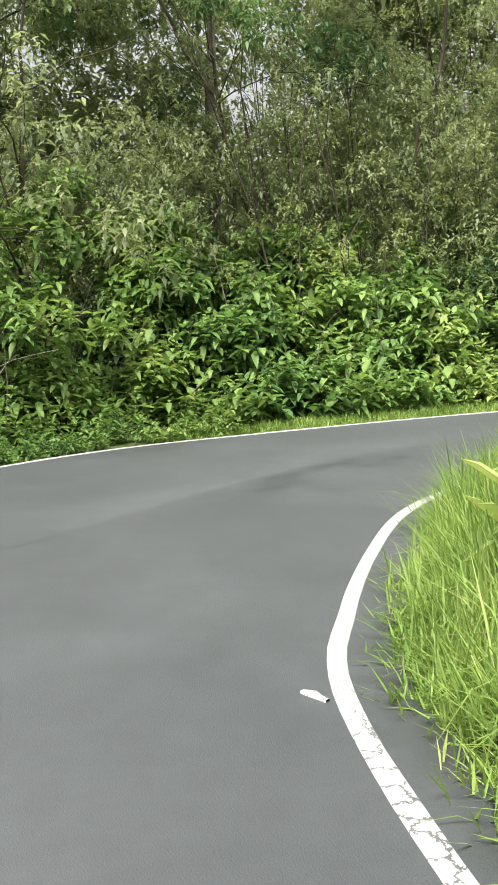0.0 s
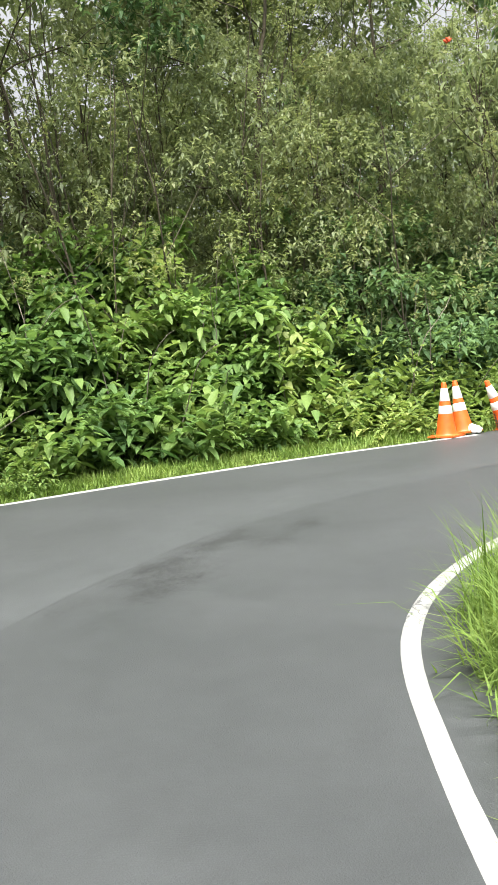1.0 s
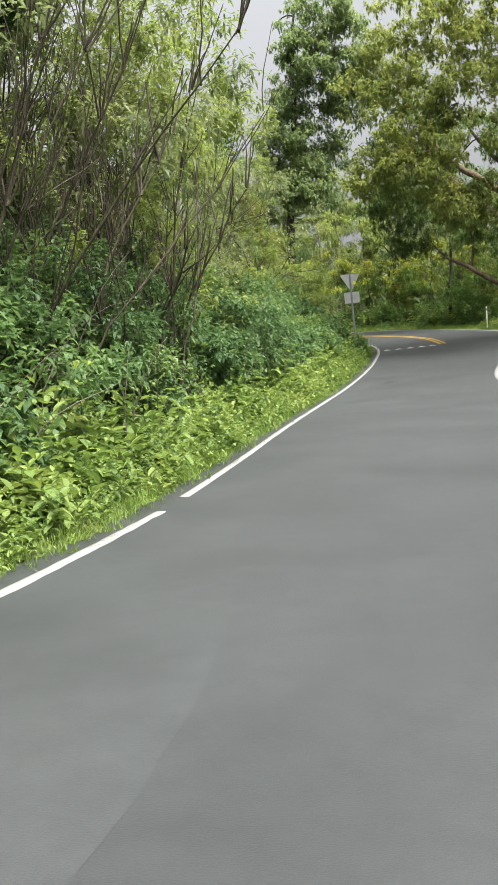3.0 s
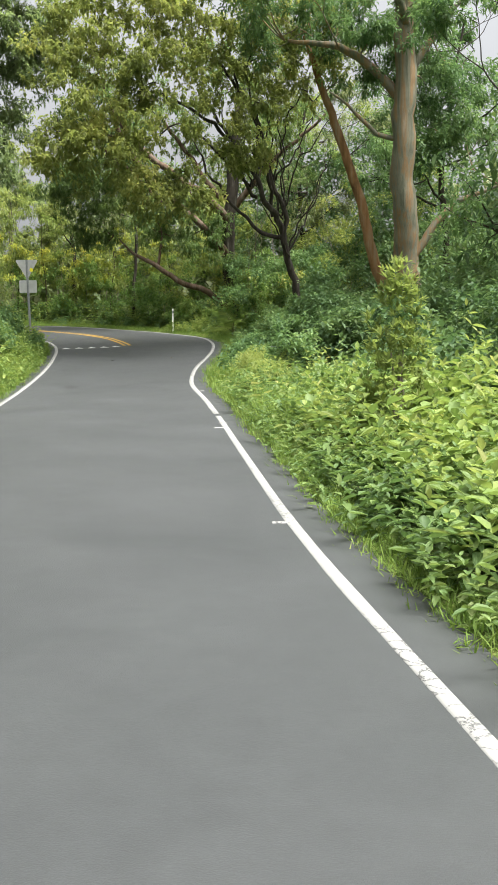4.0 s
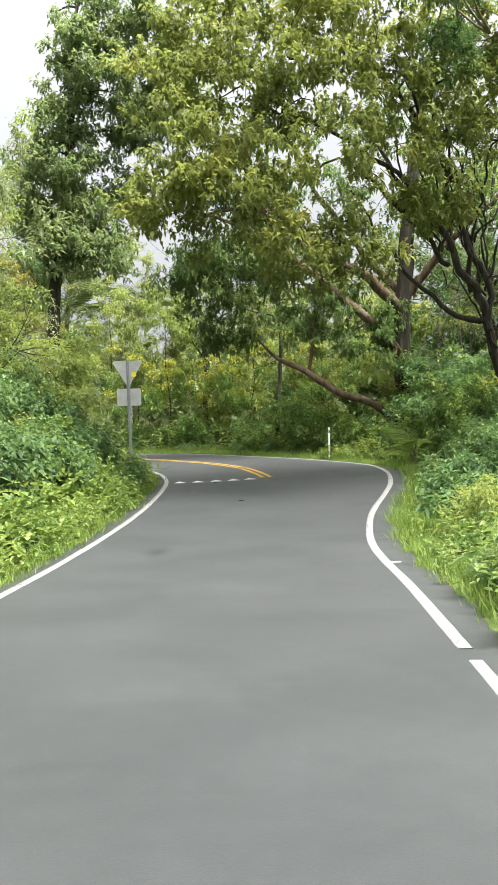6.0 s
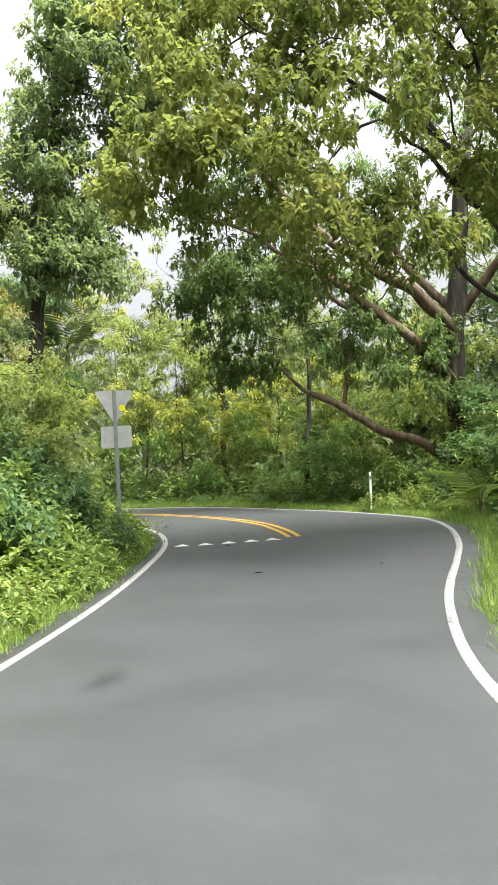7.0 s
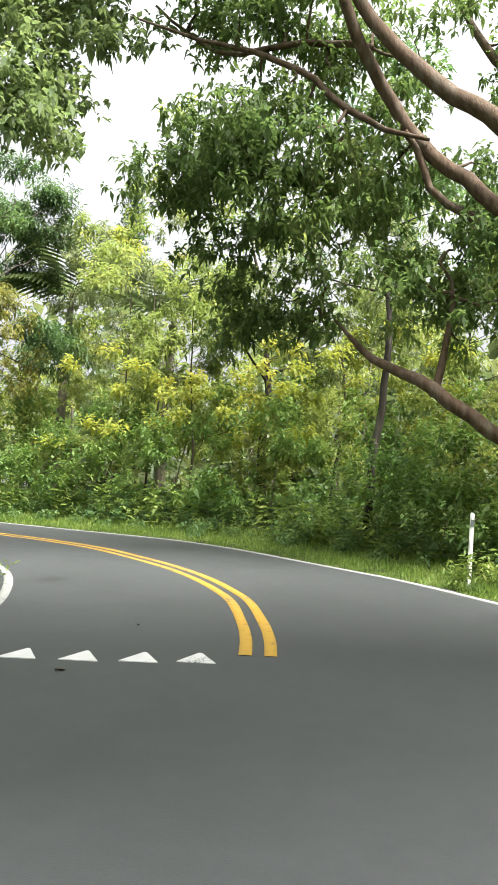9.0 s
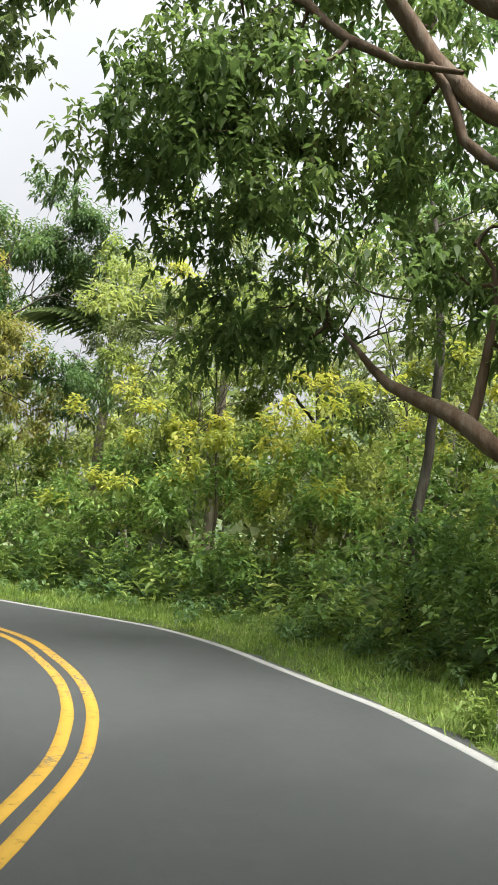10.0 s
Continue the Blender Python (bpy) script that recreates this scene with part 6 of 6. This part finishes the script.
cone = traffic_cone("orange traffic cone with two white reflective bands, upright")
cone.matrix_world = pose(-1.72, -36.78, rest(-1.72, -36.78), 0, 0, 20)
c2 = copy_thing(cone, pose(-1.78, -36.42, rest(-1.78, -36.42), 2, -7, 5))
c3 = traffic_cone("orange traffic cone with white bands, tipped back against the weeds")


def cone_mark(thing, turn, wide, z0, z1):
    """A bar of worn dark lettering on the body of a cone."""
    bm, rows = bmesh.new(), []
    for z in (z0, z1):
        r = 0.135 - (0.135 - 0.028) * (z - 0.03) / 0.68 + 0.002
        rows.append([bm.verts.new((r * math.cos(radians(turn + e)), r * math.sin(radians(turn + e)), z)) for e in np.linspace(-wide / 2, wide / 2, 5)])
    for k in range(4):
        bm.faces.new((rows[0][k], rows[0][k + 1], rows[1][k + 1], rows[1][k]))
    part("letter_bar", bm, POST_BAND, thing, "dark unreadable lettering")


for k, wide in enumerate((30, 22, 28, 18, 24)):
    cone_mark(c3, -112 + 3 * (k % 2), wide, 0.07 + 0.042 * k, 0.1 + 0.042 * k)
c3.matrix_world = pose(-1.62, -35.77, rest(-1.62, -35.77, 0.012), 23, -9, 8)


def crumpled_bag():
    bm = bmesh.new()
    bmesh.ops.create_icosphere(bm, subdivisions=4, radius=0.075)
    for v in bm.verts:
        k = noise.noise(v.co * 16) * 0.05 + noise.noise(v.co * 38) * 0.024
        v.co = v.co * (1 + k / 0.075)
        v.co.z = max(v.co.z * 0.75, -0.055)
    for f in bm.faces:
        f.smooth = False
    ob = part("plastic_bag", bm, BAG)
    ob.location = (-1.62, -36.38, rest(-1.62, -36.38) + 0.06)
    tagged(ob, "crumpled white plastic bag at the foot of the cones", "litter")


crumpled_bag()


def rounded_plate(corners, radius, thick):
    """A flat plate with rounded corners in the xz plane."""
    bm = bmesh.new()
    n = len(corners)
    outline = []
    for i in range(n):
        a, b, c = (Vector(corners[(i + k) % n]) for k in (-1, 0, 1))
        d1, d2 = (a - b).normalized(), (c - b).normalized()
        half = d1.angle(d2) / 2
        t = radius / math.tan(half)
        mid = b + (d1 + d2).normalized() * radius / math.sin(half)
        s, e = b + d1 * t - mid, b + d2 * t - mid
        for k in range(6):
            v = s.lerp(e, k / 5).normalized() * radius + mid
            outline.append(v)
    f = [bm.verts.new((v.x, -thick / 2, v.y)) for v in outline]
    g = [bm.verts.new((v.x, thick / 2, v.y)) for v in outline]
    bm.faces.new(f)
    bm.faces.new(g[::-1])
    for i in range(len(f)):
        j = (i + 1) % len(f)
        bm.faces.new((f[j], f[i], g[i], g[j]))
    return bm


def yield_sign():
    thing = tagged(new("yield_sign"), "give-way sign seen from its bare aluminium back, on a steel post", "road sign")
    x, y = -3.54, -0.62
    g = float(ground_z(np.array([x]), np.array([y]))[0])
    top = 3.06 - g
    # U-shaped post, open towards the plates
    bm = bmesh.new()
    prof = [(-0.04, 0.012), (-0.022, 0.012), (-0.014, -0.02), (0.014, -0.02), (0.022, 0.012), (0.04, 0.012), (0.04, 0.008), (0.024, 0.008), (0.016, -0.024), (-0.016, -0.024), (-0.024, 0.008), (-0.04, 0.008)]
    lo = [bm.verts.new((a, b, -0.2)) for a, b in prof]
    hi = [bm.verts.new((a, b, top)) for a, b in prof]
    for i in range(12):
        j = (i + 1) % 12
        bm.faces.new((lo[i], lo[j], hi[j], hi[i]))
    part("post", bm, GALVANISED, thing)
    h = 0.7
    tri = part("triangle_plate", rounded_plate([(-0.405, top), (0.0, top - h), (0.405, top)], 0.045, 0.004), SIGN_BACK, thing, "bare aluminium back of the triangle")
    tri.location.y = 0.016
    low = top - h
    pl = part("lower_plate", rounded_plate([(-0.305, low - 0.02), (-0.305, low - 0.46), (0.305, low - 0.46), (0.305, low - 0.02)], 0.035, 0.004), SIGN_BACK, thing, "bare aluminium back of the lower plate")
    pl.location = (0.01, 0.017, 0.0)
    s = part("sticker", rounded_plate([(0.09, top - 0.42), (0.21, top - 0.42), (0.21, top - 0.29), (0.09, top - 0.29)], 0.055, 0.002), STICKER, thing, "round yellow sticker")
    s.location.y = 0.012
    for z in (top - 0.1, top - 0.5, low - 0.08, low - 0.38):
        b = part("bolt", lathe([(0.011, 0), (0.011, 0.008), (0.001, 0.009)], 8), GALVANISED, thing)
        b.matrix_local = pose(0, -0.022, z, 90, 0, 0)
    thing.matrix_world = pose(x, y, g, 0, -1.2, 12)


yield_sign()


def delineator():
    thing = tagged(new("delineator_post"), "white plastic marker post standing in the grass", "marker post")
    x, y = 1.57, 5.68
    g = float(ground_z(np.array([x]), np.array([y]))[0])
    h = 1.62 - g
    part("post", box(0.06, 0.03, h + 0.1, 0.012, (0, 0, h / 2 - 0.05)), POST_WHITE, thing)
    part("reflector", box(0.05, 0.006, 0.09, 0.002, (0, -0.021, h - 0.14)), POST_BAND, thing, "dark reflector")
    thing.matrix_world = pose(x, y, g, 0, 1.0, 20)


delineator()


def pipe_railing():
    thing = tagged(new("pipe_railing"), "short railing of two dark steel pipes in the shrubs", "railing")
    x, y = 5.2, -5.9
    g = float(ground_z(np.array([x]), np.array([y]))[0])
    for z in (-0.3, -0.52):
        u = np.linspace(-0.95, 0.95, 9)
        part("rail", limbs_mesh("rail", [(np.c_[u, 0.12 * u, z - g - 0.06 * u], np.full(9, 0.032))], 10), PIPE, thing)
    for u in (-0.8, 0.75):
        part("post", limbs_mesh("post", [(np.c_[np.full(4, u), np.full(4, 0.12 * u + 0.05), np.linspace(-0.2, -0.22 - g, 4)], np.full(4, 0.03))], 10), PIPE, thing)
    thing.location = (x, y, g)


pipe_railing()


def fallen_leaf(x, y, turn, size, mat, label):
    """A curled leaf lying on the asphalt."""
    bm = bmesh.new()
    rows = []
    for k in range(9):
        u = k / 8
        w = 0.045 * math.sin(math.pi * (0.08 + 0.9 * u))
        z = 0.014 + 0.012 * math.sin(5 * u)
        rows.append([bm.verts.new((0.13 * (u - 0.5), e * w * 0.6, z * 0.5 + abs(e) * 0.01)) for e in (-1, 0, 1)])
    for a, c in zip(rows[:-1], rows[1:]):
        for k in range(2):
            bm.faces.new((a[k], a[k + 1], c[k + 1], c[k]))
    bmesh.ops.scale(bm, vec=(size, size, 1), verts=bm.verts)
    ob = part("fallen_leaf", bm, mat)
    ob.modifiers.new("thickness", "SOLIDIFY").thickness = 0.003
    ob.matrix_world = pose(x, y, rest(x, y, -0.008), 0, 0, turn)
    tagged(ob, label, "leaf", "leaves fallen on the road")


fallen_leaf(-0.44, -5.02, 15, 1.0, BARK_TWIG, "curled dead brown leaf lying on the asphalt")
fallen_leaf(-1.37, -1.09, 60, 0.8, BARK_TWIG, "small dark dead leaf lying by the road triangles")
fallen_leaf(-1.45, 0.91, 100, 0.6, BARK_TWIG, "tiny dark dead leaf lying on the asphalt")
fallen_leaf(-1.76, -2.69, 20, 0.5, STRAW, "small pale dry leaf lying on the asphalt")
fallen_leaf(1.42, -4.48, 10, 0.6, STRAW, "pale dry leaf lying on the asphalt")
